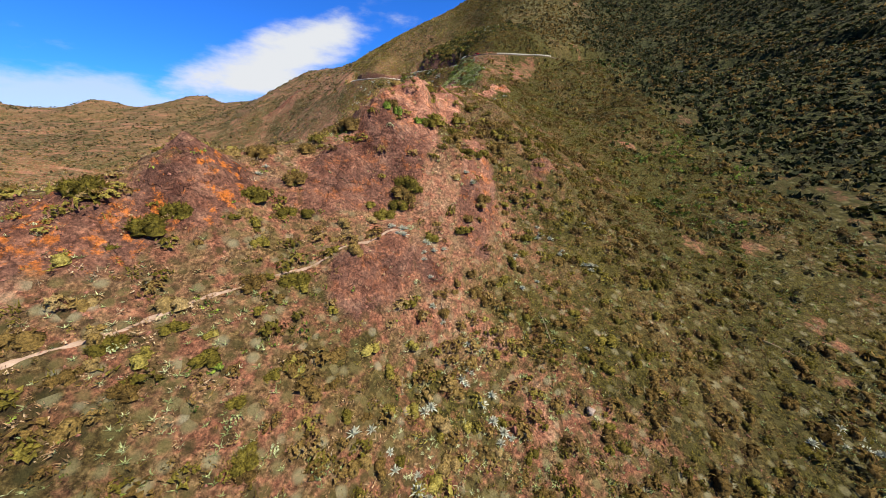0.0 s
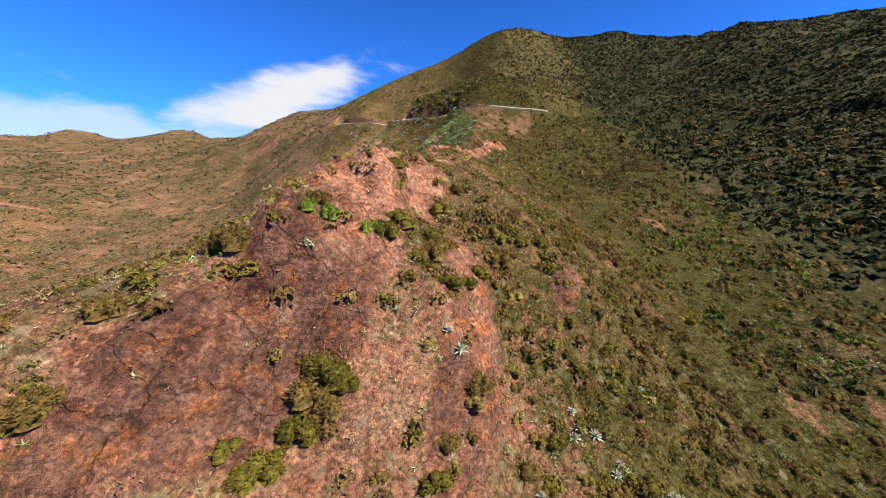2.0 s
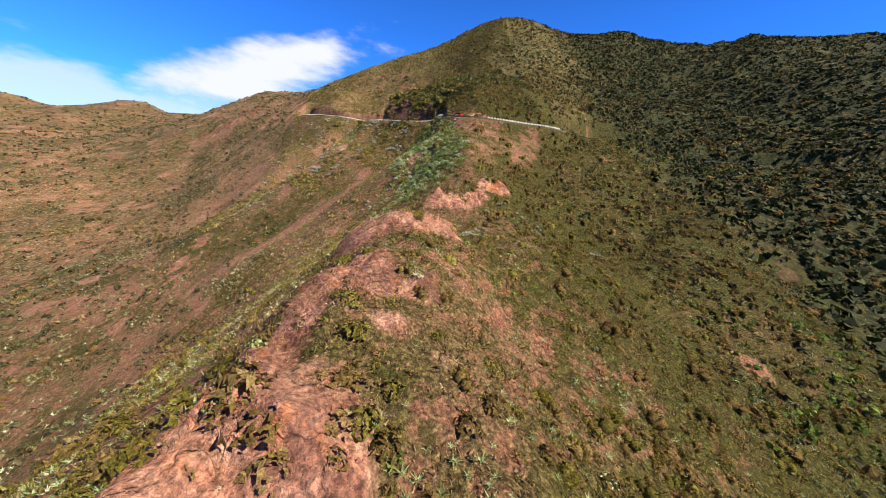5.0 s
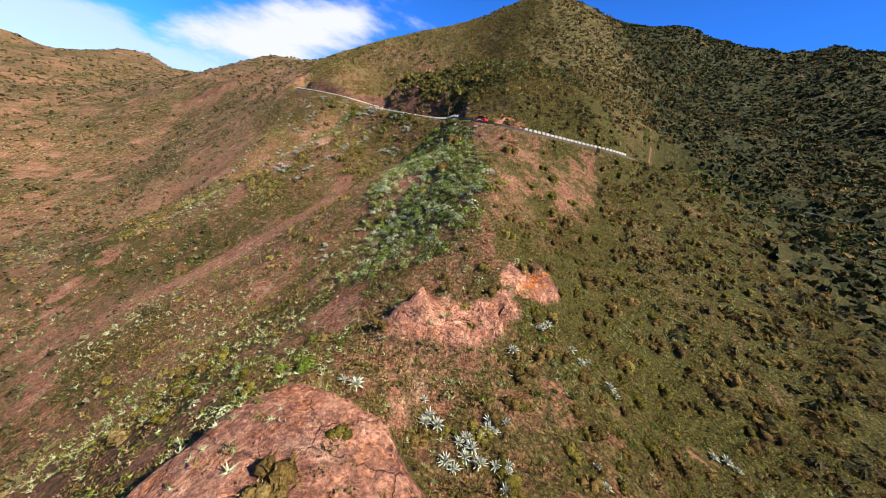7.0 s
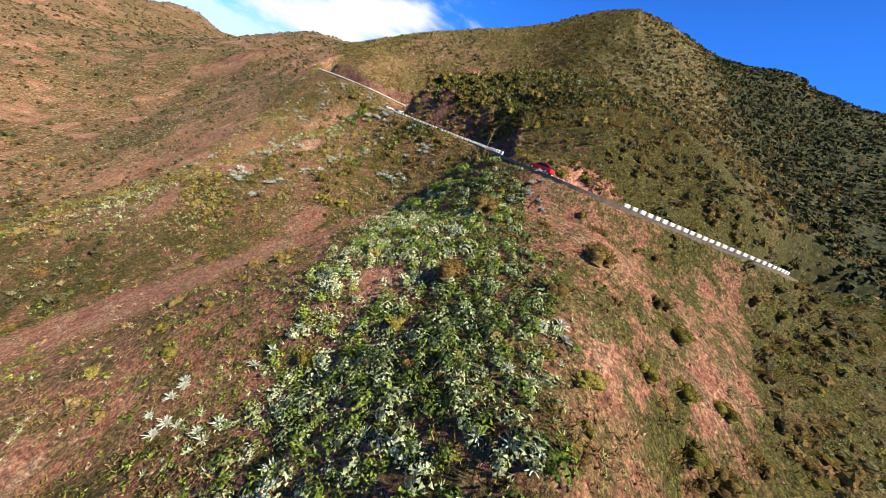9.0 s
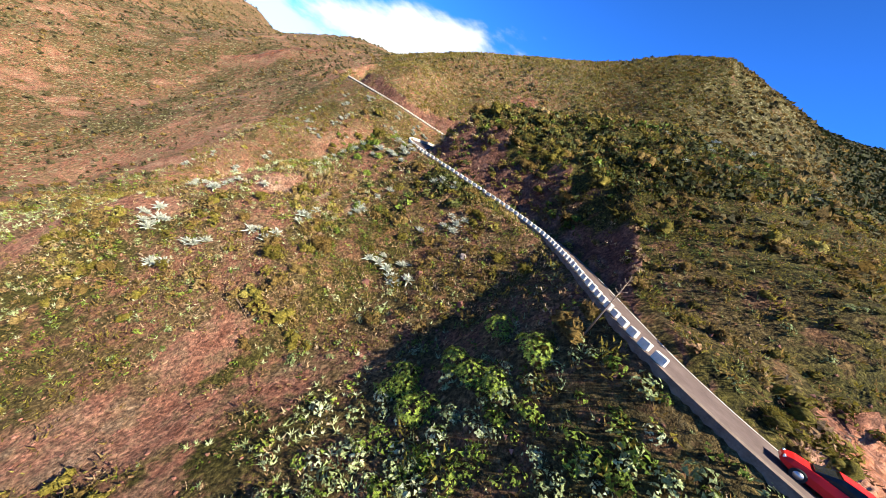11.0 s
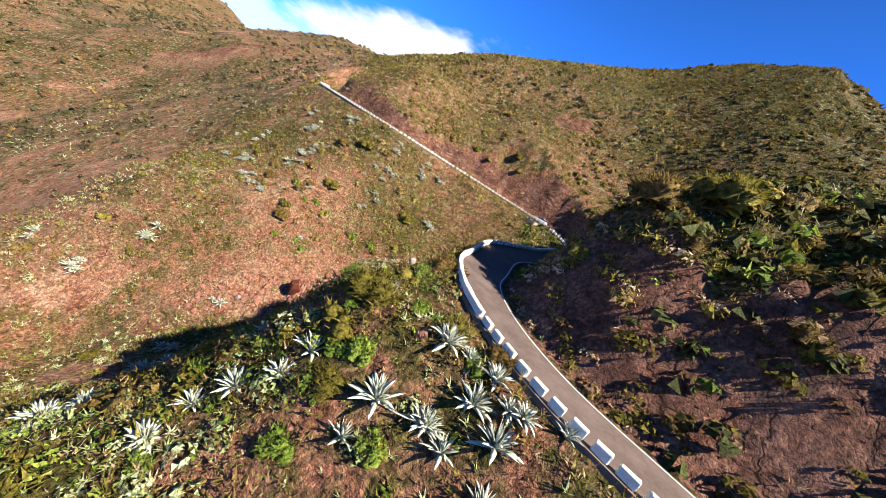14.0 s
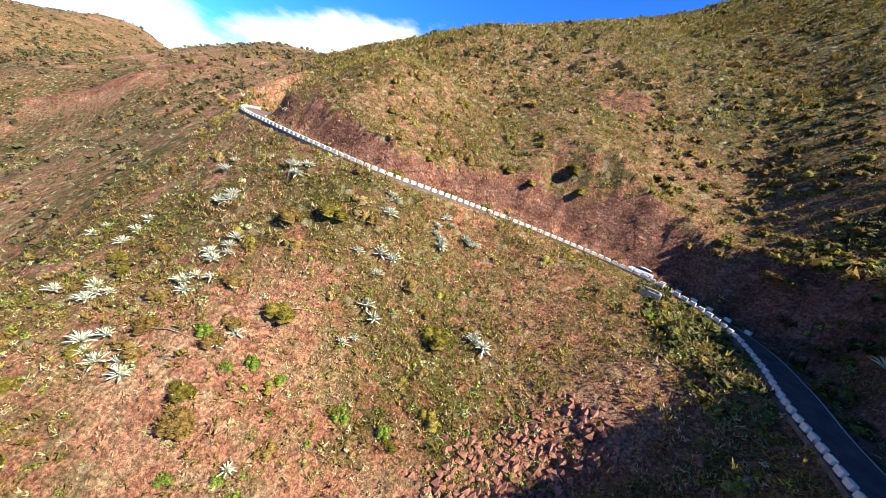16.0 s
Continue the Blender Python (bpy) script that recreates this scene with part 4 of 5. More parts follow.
def fresh(x, y, rock, bare):
    return np.clip(clump(x, y, 63, 11, -0.10 - np.clip(x / 200, -0.1, 0.2)) - 0.6 * blot(x, y, -8, 42, 55, 34, 0, 0.4) + 0.45 * blot(x, y, 0, 205, 16, 48, 10, 0.5) + 0.5 * blot(x, y, -33, 270, 24, 24, 0, 0.5), 0, 1) * (1 - 0.9 * rock) * (1 - bare)


def rosette(leaves, seed, lift=0.55):
    """A small spiky rosette of unit radius, a leaf a triangle."""
    r = np.random.default_rng(seed)
    az, up = np.linspace(0, 4 * np.pi, leaves) + r.normal(0, 0.25, leaves), r.uniform(0.1, 1, leaves) * lift * 1.8
    tip = np.stack([np.cos(az) * np.cos(up), np.sin(az) * np.cos(up), np.sin(up)], 1) * r.uniform(0.7, 1.1, leaves)[:, None]
    side = np.stack([-np.sin(az), np.cos(az), 0 * az], 1) * 0.095
    foot = tip * 0.12
    return np.stack([foot - side, foot + side, tip], 1).reshape(-1, 3)


NEAR = [tuft(42, 0.30, s, 0.8, 0.75) for s in range(6)]
MID = [tuft(11, 0.54, s + 10) for s in range(5)]
FAR = [tuft(7, 0.78, s + 20) for s in range(5)]
SPRIG = [spray(8, 0.66, s + 40, 0.18, 0.7, 0.5) for s in range(8)]
STAR = [rosette(10, s + 60) for s in range(5)]
FAR_STAR = [rosette(6, s + 65) for s in range(5)]


def off_spine(x, y):
    """Distance from the middle of the spur, along which the near plants grow."""
    return np.where((y > 5) & (y < 388), np.abs(x - np.interp(y, (0, 150, 185, 223, 260, 300, 380), (0, 10, 5, -8, -28, -46, -50))), 200)


def litter(x, y, rock, bare):
    return np.clip(1 - 0.7 * rock, 0, 1) * (1 - 0.5 * bare) * np.clip(0.7 + 0.6 * rough(x, y, 6, 83, 3), 0, 1)


def beyond(gap, keep):
    return lambda x, y, rock, bare: keep(x, y, rock, bare) * (off_spine(x, y) > gap)
BROOM = [heap(s + 70, 3, 40, 0.36) for s in range(6)]
DOME = [tuft(58, 0.22, s + 80, 0.8, 0.88, 0.3) for s in range(5)]
SCRUB = [spray(11, 0.58, s + 120, 0.17, 0.7, 0.5) for s in range(8)]
FINE = [spray(12, 0.5, s + 160, 0.14, 0.65, 0.4) for s in range(8)]
HERB = [tuft(11, 0.38, s + 140, 0.7, 0.45) for s in range(8)]
BOXES = ((-58, 96, 12, 120), (-60, 98, 120, 230), (-100, 58, 230, 388))


def carpet(x, y, rock, bare):
    """The scrub that covers all but bare rock and soil."""
    return np.clip(1 - 0.88 * rock, 0, 1) * (1 - 0.9 * bare)


def patchy(seed, size, shift, least):
    return lambda x, y, rock, bare: carpet(x, y, rock, bare) * np.clip(clump(x, y, seed, size, shift), least, 1)


def ledges(seed):
    return lambda x, y, rock, bare: (1 - 0.62 * rock) * np.clip(clump(x, y, seed, 8, 0.02), 0.12, 1)


def mossy(x, y, rock, bare):
    return carpet(x, y, rock, bare) * np.clip(clump(x, y, 66, 12, 0.04 + np.clip(x / 160, -0.1, 0.16)) + 0.6 * blot(x, y, 28, 300, 40, 70, 0, 0.4) - 0.2 * blot(x, y, -33, 268, 26, 24, 0, 0.5) - 0.3 * blot(x, y, -10, 40, 50, 30, 0, 0.4), 0.06, 1)


for name, mat, shapes, count, sizes, keep, label in (
        ("broom_scrub", BROOM_LEAF, BROOM, 640, (1.0, 2.3), broomy, "soft brown-olive broom scrub in patches over the hillside"),
        ("olive_broom", OLIVE_LEAF, BROOM, 560, (0.9, 2.1), broomy, "olive-green broom scrub in patches over the hillside"),
        ("dry_scrub", DRY_LEAF, SCRUB, 9000, (0.35, 0.85), patchy(65, 9, 0.04, 0.25), "dry brown knee-high scrub over the hillside"),
        ("olive_scrub", OLIVE_LEAF, SCRUB, 11000, (0.4, 1.0), mossy, "olive-green knee-high scrub over the hillside"),
        ("brown_scrub", BROOM_LEAF, SCRUB, 8000, (0.4, 1.0), patchy(67, 13, 0.0, 0.06), "brown broom seedlings over the hillside"),
        ("herbs", DRY_LEAF, HERB, 2200, (0.2, 0.5), litter, "low dry herbs between the shrubs"),
        ("pale_domes", PALE_LEAF, DOME, 550, (0.4, 0.95), starry, "pale grey-green succulent domes in patches over the hillside"),
        ("pale_rosettes", PALE_LEAF, STAR, 10500, (0.35, 0.85), starry, "pale grey-green succulent rosettes over the hillside"),
        ("green_herbs", GREEN_LEAF, HERB, 9000, (0.3, 0.75), fresh, "small bright green spurge domes over the hillside")):
    p = np.concatenate([sow(int(count * area), box, keep) for area, box in zip((1.1, 1.15, 1.75), BOXES)])
    scatter(name, mat, shapes, p, rng.uniform(sizes[0], sizes[1], len(p)) * rng.uniform(0.6, 1.0, len(p)), label, "shrubs", 0.6 if shapes is BROOM else 1.0)
for name, mat, count, label in (("bank_scrub", OLIVE_LEAF, 700, "olive shrubs clinging to the road banks"), ("bank_dry_scrub", DRY_LEAF, 600, "dry brown shrubs clinging to the road banks")):
    p = sow(count * 6, (-28, 40, 215, 316), lambda x, y, rock, bare: (rock > 0.35) * 0.5)
    scatter(name, mat, NEAR, p, rng.uniform(0.35, 1.0, len(p)), label, "shrubs")
for name, mat, count, keep, label in (
        ("spur_olive_tufts", OLIVE_LEAF, 11000, patchy(69, 7, 0.06, 0.2), "fine olive tufts on the spur below the bend"),
        ("spur_dry_tufts", DRY_LEAF, 9000, patchy(70, 6, 0.06, 0.25), "fine dry grass tufts on the spur below the bend"),
        ("spur_green_tufts", GREEN_LEAF, 5000, patchy(72, 8, -0.05, 0.05), "fine fresh green tufts on the spur below the bend")):
    p = sow(count, (-62, 24, 234, 346), keep)
    scatter(name, mat, FINE, p, rng.uniform(0.35, 0.85, len(p)), label, "shrubs")
for name, mat, shapes, count, box, sizes, keep, label in (
        ("nose_heath", DARK_SCRUB_LEAF, MID, 7000, (-14, 64, 258, 352), (0.5, 1.3), patchy(74, 8, 0.22, 0.3), "dense dark green shrubs on the slope above the bend"),
        ("nose_scrub", OLIVE_LEAF, MID, 3600, (-14, 64, 258, 352), (0.5, 1.2), patchy(75, 9, 0.05, 0.1), "olive shrubs on the slope above the bend"),
        ("nose_green", GREEN_LEAF, MID, 1800, (-14, 64, 258, 352), (0.5, 1.1), patchy(76, 9, -0.02, 0.1), "green shrubs on the slope above the bend"),
        ("nose_rosettes", PALE_LEAF, STAR, 1900, (-12, 64, 262, 352), (0.6, 1.25), patchy(77, 12, 0.05, 0.25), "pale rosettes dotting the green slope above the bend"),
        ("face_brown_shrubs", BROOM_LEAF, NEAR, 1500, (-48, 46, 14, 104), (0.5, 1.4), ledges(81), "soft brown shrubs between the rocks of the south face"),
        ("face_olive_shrubs", OLIVE_LEAF, NEAR, 1100, (-48, 46, 14, 104), (0.5, 1.3), ledges(82), "soft olive shrubs between the rocks of the south face"),
        ("flank_domes", PALE_LEAF, DOME, 330, (-64, -32, 262, 292), (0.5, 1.1), patchy(83, 6, 0.05, 0.1), "pale succulent domes on the flank of the spur"),
        ("flank_green", GREEN_LEAF, DOME, 260, (-64, -28, 262, 292), (0.4, 1.0), patchy(84, 6, 0.0, 0.05), "fresh green domes on the flank of the spur"),
        ("bowl_olive_tufts", OLIVE_LEAF, SPRIG, 6500, (-104, -6, 300, 384), (0.4, 1.0), patchy(86, 9, 0.04, 0.15), "fine olive tufts over the bowl below the road"),
        ("bowl_dry_tufts", DRY_LEAF, SPRIG, 4500, (-104, -6, 300, 384), (0.4, 0.9), patchy(87, 7, 0.04, 0.2), "fine dry tufts over the bowl below the road"),
        ("spur_brown_shrubs", BROOM_LEAF, NEAR, 900, (-60, 6, 236, 296), (0.5, 1.3), patchy(78, 9, -0.03, 0.03), "soft brown shrubs in wide patches on the spur"),
        ("spur_olive_shrubs", OLIVE_LEAF, NEAR, 900, (-60, 6, 236, 296), (0.5, 1.3), patchy(79, 9, -0.03, 0.03), "soft olive shrubs in wide patches on the spur")):
    p = sow(count, box, keep)
    scatter(name, mat, shapes, p, rng.uniform(sizes[0], sizes[1], len(p)), label, "shrubs")
for name, mat, count, label in (("thicket_domes", PALE_LEAF, 1200, "dense pale grey-green succulent domes on the crest of the spur"), ("thicket_shrubs", GREEN_LEAF, 1000, "green shrubs between the succulent domes on the crest")):
    p = sow(count, (-6, 22, 168, 228), lambda x, y, rock, bare: blot(x, y, 8, 198, 11, 28, 8, 0.3) * (1 - bare) * (1 - rock))
    scatter(name, mat, DOME, p, rng.uniform(0.5, 1.05, len(p)), label, "shrubs")
for name, mat, shapes, count, sizes, label in (
        ("upper_rosettes", PALE_LEAF, FAR_STAR, 12500, (0.5, 1.1), "pale rosettes on the slope above the road"),
        ("upper_scrub", OLIVE_LEAF, SPRIG, 12000, (0.6, 1.3), "olive scrub on the slope above the road"),
        ("upper_dry_scrub", DRY_LEAF, SPRIG, 6000, (0.5, 1.1), "dry scrub on the slope above the road")):
    p = sow(count, (-110, 80, 386, 480), lambda x, y, rock, bare: np.clip(0.8 + rough(x, y, 14, 62, 3), 0.25, 1) * (1 - 0.9 * bare) * (1 - 0.8 * rock))
    scatter(name, mat, shapes, p, rng.uniform(sizes[0], sizes[1], len(p)), label, "shrubs")
for name, mat, shapes, count, box, sizes, keep, label in (
        ("low_scrub", FAR_LEAF, MID, 13000, (-190, 230, 0, 450), (0.6, 1.5), beyond(48, thick), "olive scrub on the farther slopes"),
        ("low_dry_scrub", BROOM_LEAF, MID, 12000, (-190, 230, 0, 450), (0.6, 1.6), beyond(48, broomy), "brown broom scrub on the farther slopes"),
        ("pale_scrub", PALE_LEAF, FAR_STAR, 26000, (-190, 230, 0, 450), (0.6, 1.2), beyond(48, starry), "pale rosettes on the farther slopes"),
        ("shade_scrub", DARK_SCRUB_LEAF, FAR, 26000, (95, 480, 60, 640), (0.9, 2.2), lambda x, y, rock, bare: FAR_SHADE(x, y) * (1 - bare), "dense dark green scrub beyond the eastern gully, slope shade in its leaf colour"),
        ("far_scrub", FAR_LEAF, FAR, 15000, (-480, 460, -20, 700), (0.9, 2.0), beyond(120, thick), "dark scrub dotting the far slopes"),
        ("far_dry_scrub", BROOM_LEAF, FAR, 16000, (-480, 460, -20, 700), (0.8, 1.9), beyond(120, broomy), "brown scrub dotting the far slopes"),
        ("distant_scrub", FAR_LEAF, FAR, 7000, (-1000, -300, 350, 900), (1.0, 2.3), beyond(120, thick), "scrub on the distant hills beyond the saddle")):
    p = sow(count, box, keep)
    scatter(name, mat, shapes, p, rng.uniform(sizes[0], sizes[1], len(p)), label, "shrubs")

for name, box, count, spread_, sizes, label in (
        ("gully_domes", (52, 104, 72, 140), 1500, (76, 104, 20, 30), (0.7, 1.7), "rounded bright green spurge domes above the eastern gully"),
        ("lush_domes", (84, 190, 180, 262), 2600, (126, 224, 44, 24), (0.7, 1.6), "lush light green spurge below the eastern road")):
    p = sow(count, box, lambda x, y, rock, bare: blot(x, y, spread_[0], spread_[1], spread_[2], spread_[3], -20, 0.4) * clump(x, y, 68, 9, 0.05) * 0.6)
    scatter(name, GREEN_LEAF, HERB, p, rng.uniform(sizes[0], sizes[1], len(p)), label, "shrubs")

# ---- single plants and things, by stretches of the spur ----
AGAVE_SPOTS = {
    'road_slope': [(-96, 299), (-51.5, 257.5), (-47, 257), (-44, 259), (-38.5, 258.5), (-49.5, 248.5), (-46.5, 248), (-27, 254), (-30.5, 249.5), (-27.5, 247.5), (-36.5, 245), (-37, 241.5), (-17.5, 262.5), (-19.5, 257), (-7.5, 254), (-10, 248.5), (-6.5, 248.5), (-4.5, 245.5), (-6.5, 245.5), (-30, 280.5), (-23.5, 276.5), (-11, 263.5), (-7, 261.5), (-4.5, 254.5), (-2, 255), (-38.5, 281.5), (-32.5, 275), (-27, 274), (-24.5, 273.5), (-22.5, 274.5), (-21, 273), (-36.5, 272), (-43.5, 275), (-31, 287), (-57, 299), (-55, 293), (-18, 274)],
    'bowl': [(-81.5, 303.5), (-57.5, 324), (-50, 338.5), (-41, 351.5), (-93.5, 305.5), (-58.5, 308), (-79, 313), (-73, 338.5), (-71, 340), (-34.5, 339), (-52, 341.5), (-51.5, 339), (-55.5, 342), (-72.5, 336), (-88, 334), (-83, 333), (-76.5, 329.5), (-73, 327.5), (-65, 330.5), (-44, 352), (-46, 349.5), (-69.5, 349), (-54.5, 348), (-82, 353), (-77.5, 345), (-93.5, 344.5), (-87, 342.5), (-52.5, 335.5), (-50.5, 343.5)],
    'spur': [(22, 189.5), (19, 185), (17.5, 186.5), (17.5, 180.5), (19, 215), (17, 213.5), (20.5, 212.5), (-4.5, 188.5), (-2, 196.5), (-4, 195), (3, 181), (-12, 191.5), (-10.5, 188), (27.5, 158.5), (19, 145.5), (18, 144), (20, 147), (6, 148.5), (37.5, 155), (53, 151), (30.5, 144), (15.5, 142.5), (20.5, 140.5), (33.5, 156.5), (20, 142.5), (14, 147.5), (23.5, 155)],
    'south_face': [(-1.5, 40), (3.5, 38), (4, 35), (6.5, 33.5), (-1.5, 30), (-5.5, 24), (-7.5, 25), (-2.5, 22), (8.5, 29), (22, 40.5), (16.5, 50.5), (-3, 44.5), (55, 33), (50.5, 32), (57.5, 31.5), (2.5, 34), (5, 32), (-6, 45.5), (-1.5, 46.5), (23.5, 58.5), (13.5, 48.5), (13.5, 54.5), (53, 69), (28.5, 56.5), (5.5, 59), (-26, 47.5), (19.5, 60.5), (30.5, 66.5)],
}
BUSH_SPOTS = {
    'road_slope': [(-16, 268.5), (-3.5, 261.5), (-0.5, 256), (7, 274.5), (12, 271), (11.5, 264.5), (3, 273.5), (-19, 249), (-24, 245.5), (-30.5, 280), (-21.5, 277.5), (-27, 287.5), (-13.5, 288.5), (-12.5, 285)],
    'bowl': [(-23.5, 369.5), (5.5, 348), (-36.5, 368), (-60.5, 344), (-66, 343), (-41, 339.5), (-73, 331), (-77.5, 328), (-64, 325.5), (-60.5, 335), (-56, 355.5), (-46.5, 360.5), (-68, 336)],
    'spur': [(6.1, 130.4), (6.3, 127.4), (34, 102), (14, 209.5), (38.5, 199.5), (43, 194.5), (27, 202.5), (1, 193.5), (12, 199)],
    'crest': [(-3, 78.5), (-1, 70.5), (1.5, 72.5), (-3, 67), (0.5, 67.5), (-10, 65.5), (12, 74), (3.5, 70), (56, 89), (4.5, 64.5), (2, 69), (-7, 54), (-5.5, 53.5), (7, 57.5), (20, 80), (41, 85), (50, 84), (78, 93), (7, 87), (16, 78), (24, 84), (30, 92), (18, 90)],
    'south_face': [(-32, 33.7), (-30.5, 35.5), (-25.5, 41.8), (-16.8, 61.6), (-2, 70), (-4, 80.5), (12.5, 74.5), (7, 85.5), (3.5, 81.5), (-10, 65.5), (40.5, 93), (79, 92.5), (56, 89), (-27.5, 50), (-22, 54), (2, 66), (-19, 62.5), (-6.5, 55), (4, 53.5), (-7.5, 52), (19.5, 80.5), (29.5, 89), (-22, 48), (-9.5, 49.5), (-38, 34), (-18, 34.5), (-29, 23)],
}
BALL_SPOTS = [(1.7, 229.4), (4.7, 229.3), (6.9, 232.5), (8.8, 227.4), (7.2, 225.4), (0.7, 228.3), (3.2, 225.3), (5.8, 227.2), (2.1, 227.9)]
GREEN_SPOTS = [(-57.8, 323.4), (-60.6, 330.7), (-57.1, 330.7), (-62.1, 322.2), (-43.6, 329.9), (-62.7, 329.5), (-55.5, 322.7), (-67.1, 331.4), (-49.0, 330.5), (-30.4, 281.6), (-23.0, 276.1), (-30.1, 275.9), (-35.0, 277.4), (-19.6, 252.3), (-18.1, 249.4), (-16.4, 257.9), (-20.4, 258.8), (-8.6, 64.4), (-5.1, 65.6), (-3.8, 66.6), (-2.9, 67.7), (-10.4, 63.1), (-2.8, 151.7), (-0.2, 151.3), (-0.8, 156.4), (-27.5, 279.5), (-29, 276), (-31.5, 279), (-26, 272.5), (-33, 283), (-28.5, 284.5), (-30, 272), (-35.5, 271), (-38, 276.5), (-25, 268), (-22, 264.5), (-40.5, 282), (-34, 268.5), (-44, 288)]
STALK_SPOTS = [(-34.3, 248.2, -30.1, 248.8), (-42.0, 245.5, -37.9, 245.5), (-27.8, 256.9, -26.3, 261.0), (-22.2, 253.7, -20.1, 255.2), (-28.5, 258.3, -26.1, 263.7), (-34.7, 258.0, -33.4, 260.0), (-60.9, 292.4, -57.8, 296.9), (-51.5, 288.1, -51.6, 291.7), (-73.4, 330.6, -66.2, 330.5), (-33.5, 342.4, -26.8, 345.6), (-60.7, 334.9, -54.7, 336.8), (-28.2, 257.8, -26.4, 261.7), (-23.7, 238.6, -16.4, 234.6), (-0.3, 41.1, 0.5, 38.1), (55.3, 47.2, 60.2, 43.7), (16.0, 44.5, 16.6, 40.2)]


def ground_at(x, y):
    i, j = int(np.searchsorted(gx, x)) - 1, int(np.searchsorted(gy, y)) - 1
    u, v = (x - gx[i]) / (gx[i + 1] - gx[i]), (y - gy[j]) / (gy[j + 1] - gy[j])
    h = gz.reshape(rows_n, cols)
    return float((h[j, i] * (1 - u) + h[j, i + 1] * u) * (1 - v) + (h[j + 1, i] * (1 - u) + h[j + 1, i + 1] * u) * v)


def part(name, me, parent, label="", m=None):
    ob = new(name, me)
    ob.parent = parent
    if m is not None:
        ob.matrix_basis = m
    return tagged(ob, label) if label else ob


def agave_leaf(seed):
    """One thick channelled leaf along +x, curving up, with a spine at the tip."""
    r = random.Random(seed)
    v, f = [], []
    bend, wide = r.uniform(0.05, 0.35), r.uniform(0.095, 0.125)
    for k in range(5):
        u = k / 4
        w = wide * (0.8 + 1.3 * u - 2.05 * u**2.2) if k < 4 else 0.006
        x, z = 1.25 * u, bend * math.sin(u * 2.4) * 0.6
        v += [(x, -w, z + 0.45 * w), (x, w, z + 0.45 * w), (x, 0, z - 0.35 * w - 0.02 * (1 - u))]
    for k in range(4):
        a, b = 3 * k, 3 * k + 3
        f += [(a + i, a + (i + 1) % 3, b + (i + 1) % 3, b + i) for i in range(3)]
    return mesh_of("leaf", v, f, AGAVE_LEAF, True)


def agave(leaves, seed):
    r = random.Random(seed)
    top = new("agave")
    for k in range(leaves):
        u = k / leaves
        pitch = -(2 + 45 * u + r.uniform(-8, 8))
        m = Matrix.Rotation(k * 2.39996 + r.uniform(-0.2, 0.2), 4, "Z") @ Matrix.Rotation(radians(pitch), 4, "Y") @ Matrix.Translation((0.06, 0, 0)) @ Matrix.Scale(r.uniform(0.8, 1.05) * (1.0 - 0.25 * u), 4)
        part("leaf", AGAVE_LEAVES[(seed + k) % 4], top, "", m)
    v, f = [], []
    for k in range(26):
        az, up = k * 2.39996, radians(24 + 2.3 * k + r.uniform(-8, 8))
        d = Vector((math.cos(az) * math.cos(up), math.sin(az) * math.cos(up), math.sin(up)))
        side = Vector((-math.sin(az), math.cos(az), 0)) * 0.055
        reach = r.uniform(0.75, 1.0)
        base = len(v)
        v += [d * 0.08 - side * 0.6, d * 0.08 + side * 0.6, d * reach * 0.5 - side, d * reach * 0.5 + side, d * reach + Vector((0, 0, 0.06)), d * reach * 0.5 - d.cross(side).normalized() * 0.03]
        f += [(base, base + 1, base + 3, base + 5), (base, base + 5, base + 2), (base + 2, base + 5, base + 4), (base + 5, base + 3, base + 4)]
    tagged(part("heart", mesh_of("heart", v, f, AGAVE_LEAF), top), "tight upright inner leaves", kind="stuff")
    return tagged(top, "large grey-green agave rosette on the stony slope", "agave", "agaves on the slope")


AGAVE_LEAVES = [agave_leaf(s) for s in range(4)]
kinds = [agave(n, s) for s, n in enumerate((15, 16, 17))]
spots = [q for line in AGAVE_SPOTS.values() for q in line]
for x, y in spots[:]:
    for _ in range(random.choice((0, 1, 1, 2, 3))):
        a, far = random.uniform(0, 6.28), random.uniform(0.9, 2.0)
        spots.append((x + math.cos(a) * far, y + math.sin(a) * far))
moist = sow(48, (-2, 45, 262, 345), lambda x, y, rock, bare: (1 - rock) * 0.7)
spots += [(float(a), float(b)) for a, b, _ in moist]
for k, (x, y) in enumerate(spots):
    m = Matrix.LocRotScale((x, y, ground_at(x, y) + 0.03), Euler((random.uniform(-0.25, 0.25), random.uniform(-0.25, 0.25), random.uniform(0, 6.28))), None)
    if k < 3:
        ob = kinds[k]
        ob.matrix_basis = m
    else:
        ob = copy_thing(kinds[k % 3], m)
    ob.scale = (random.uniform(0.8, 1.45) if y > 235 else random.uniform(0.5, 0.95),) * 3


def crown_mesh(name, tri, mat, tint):
    verts, faces = tri if isinstance(tri, tuple) else soup(tri)
    me = mesh_of(name, verts, faces.tolist(), mat, True)
    set_attribute(me, "tint", np.full(len(verts), tint))
    return me


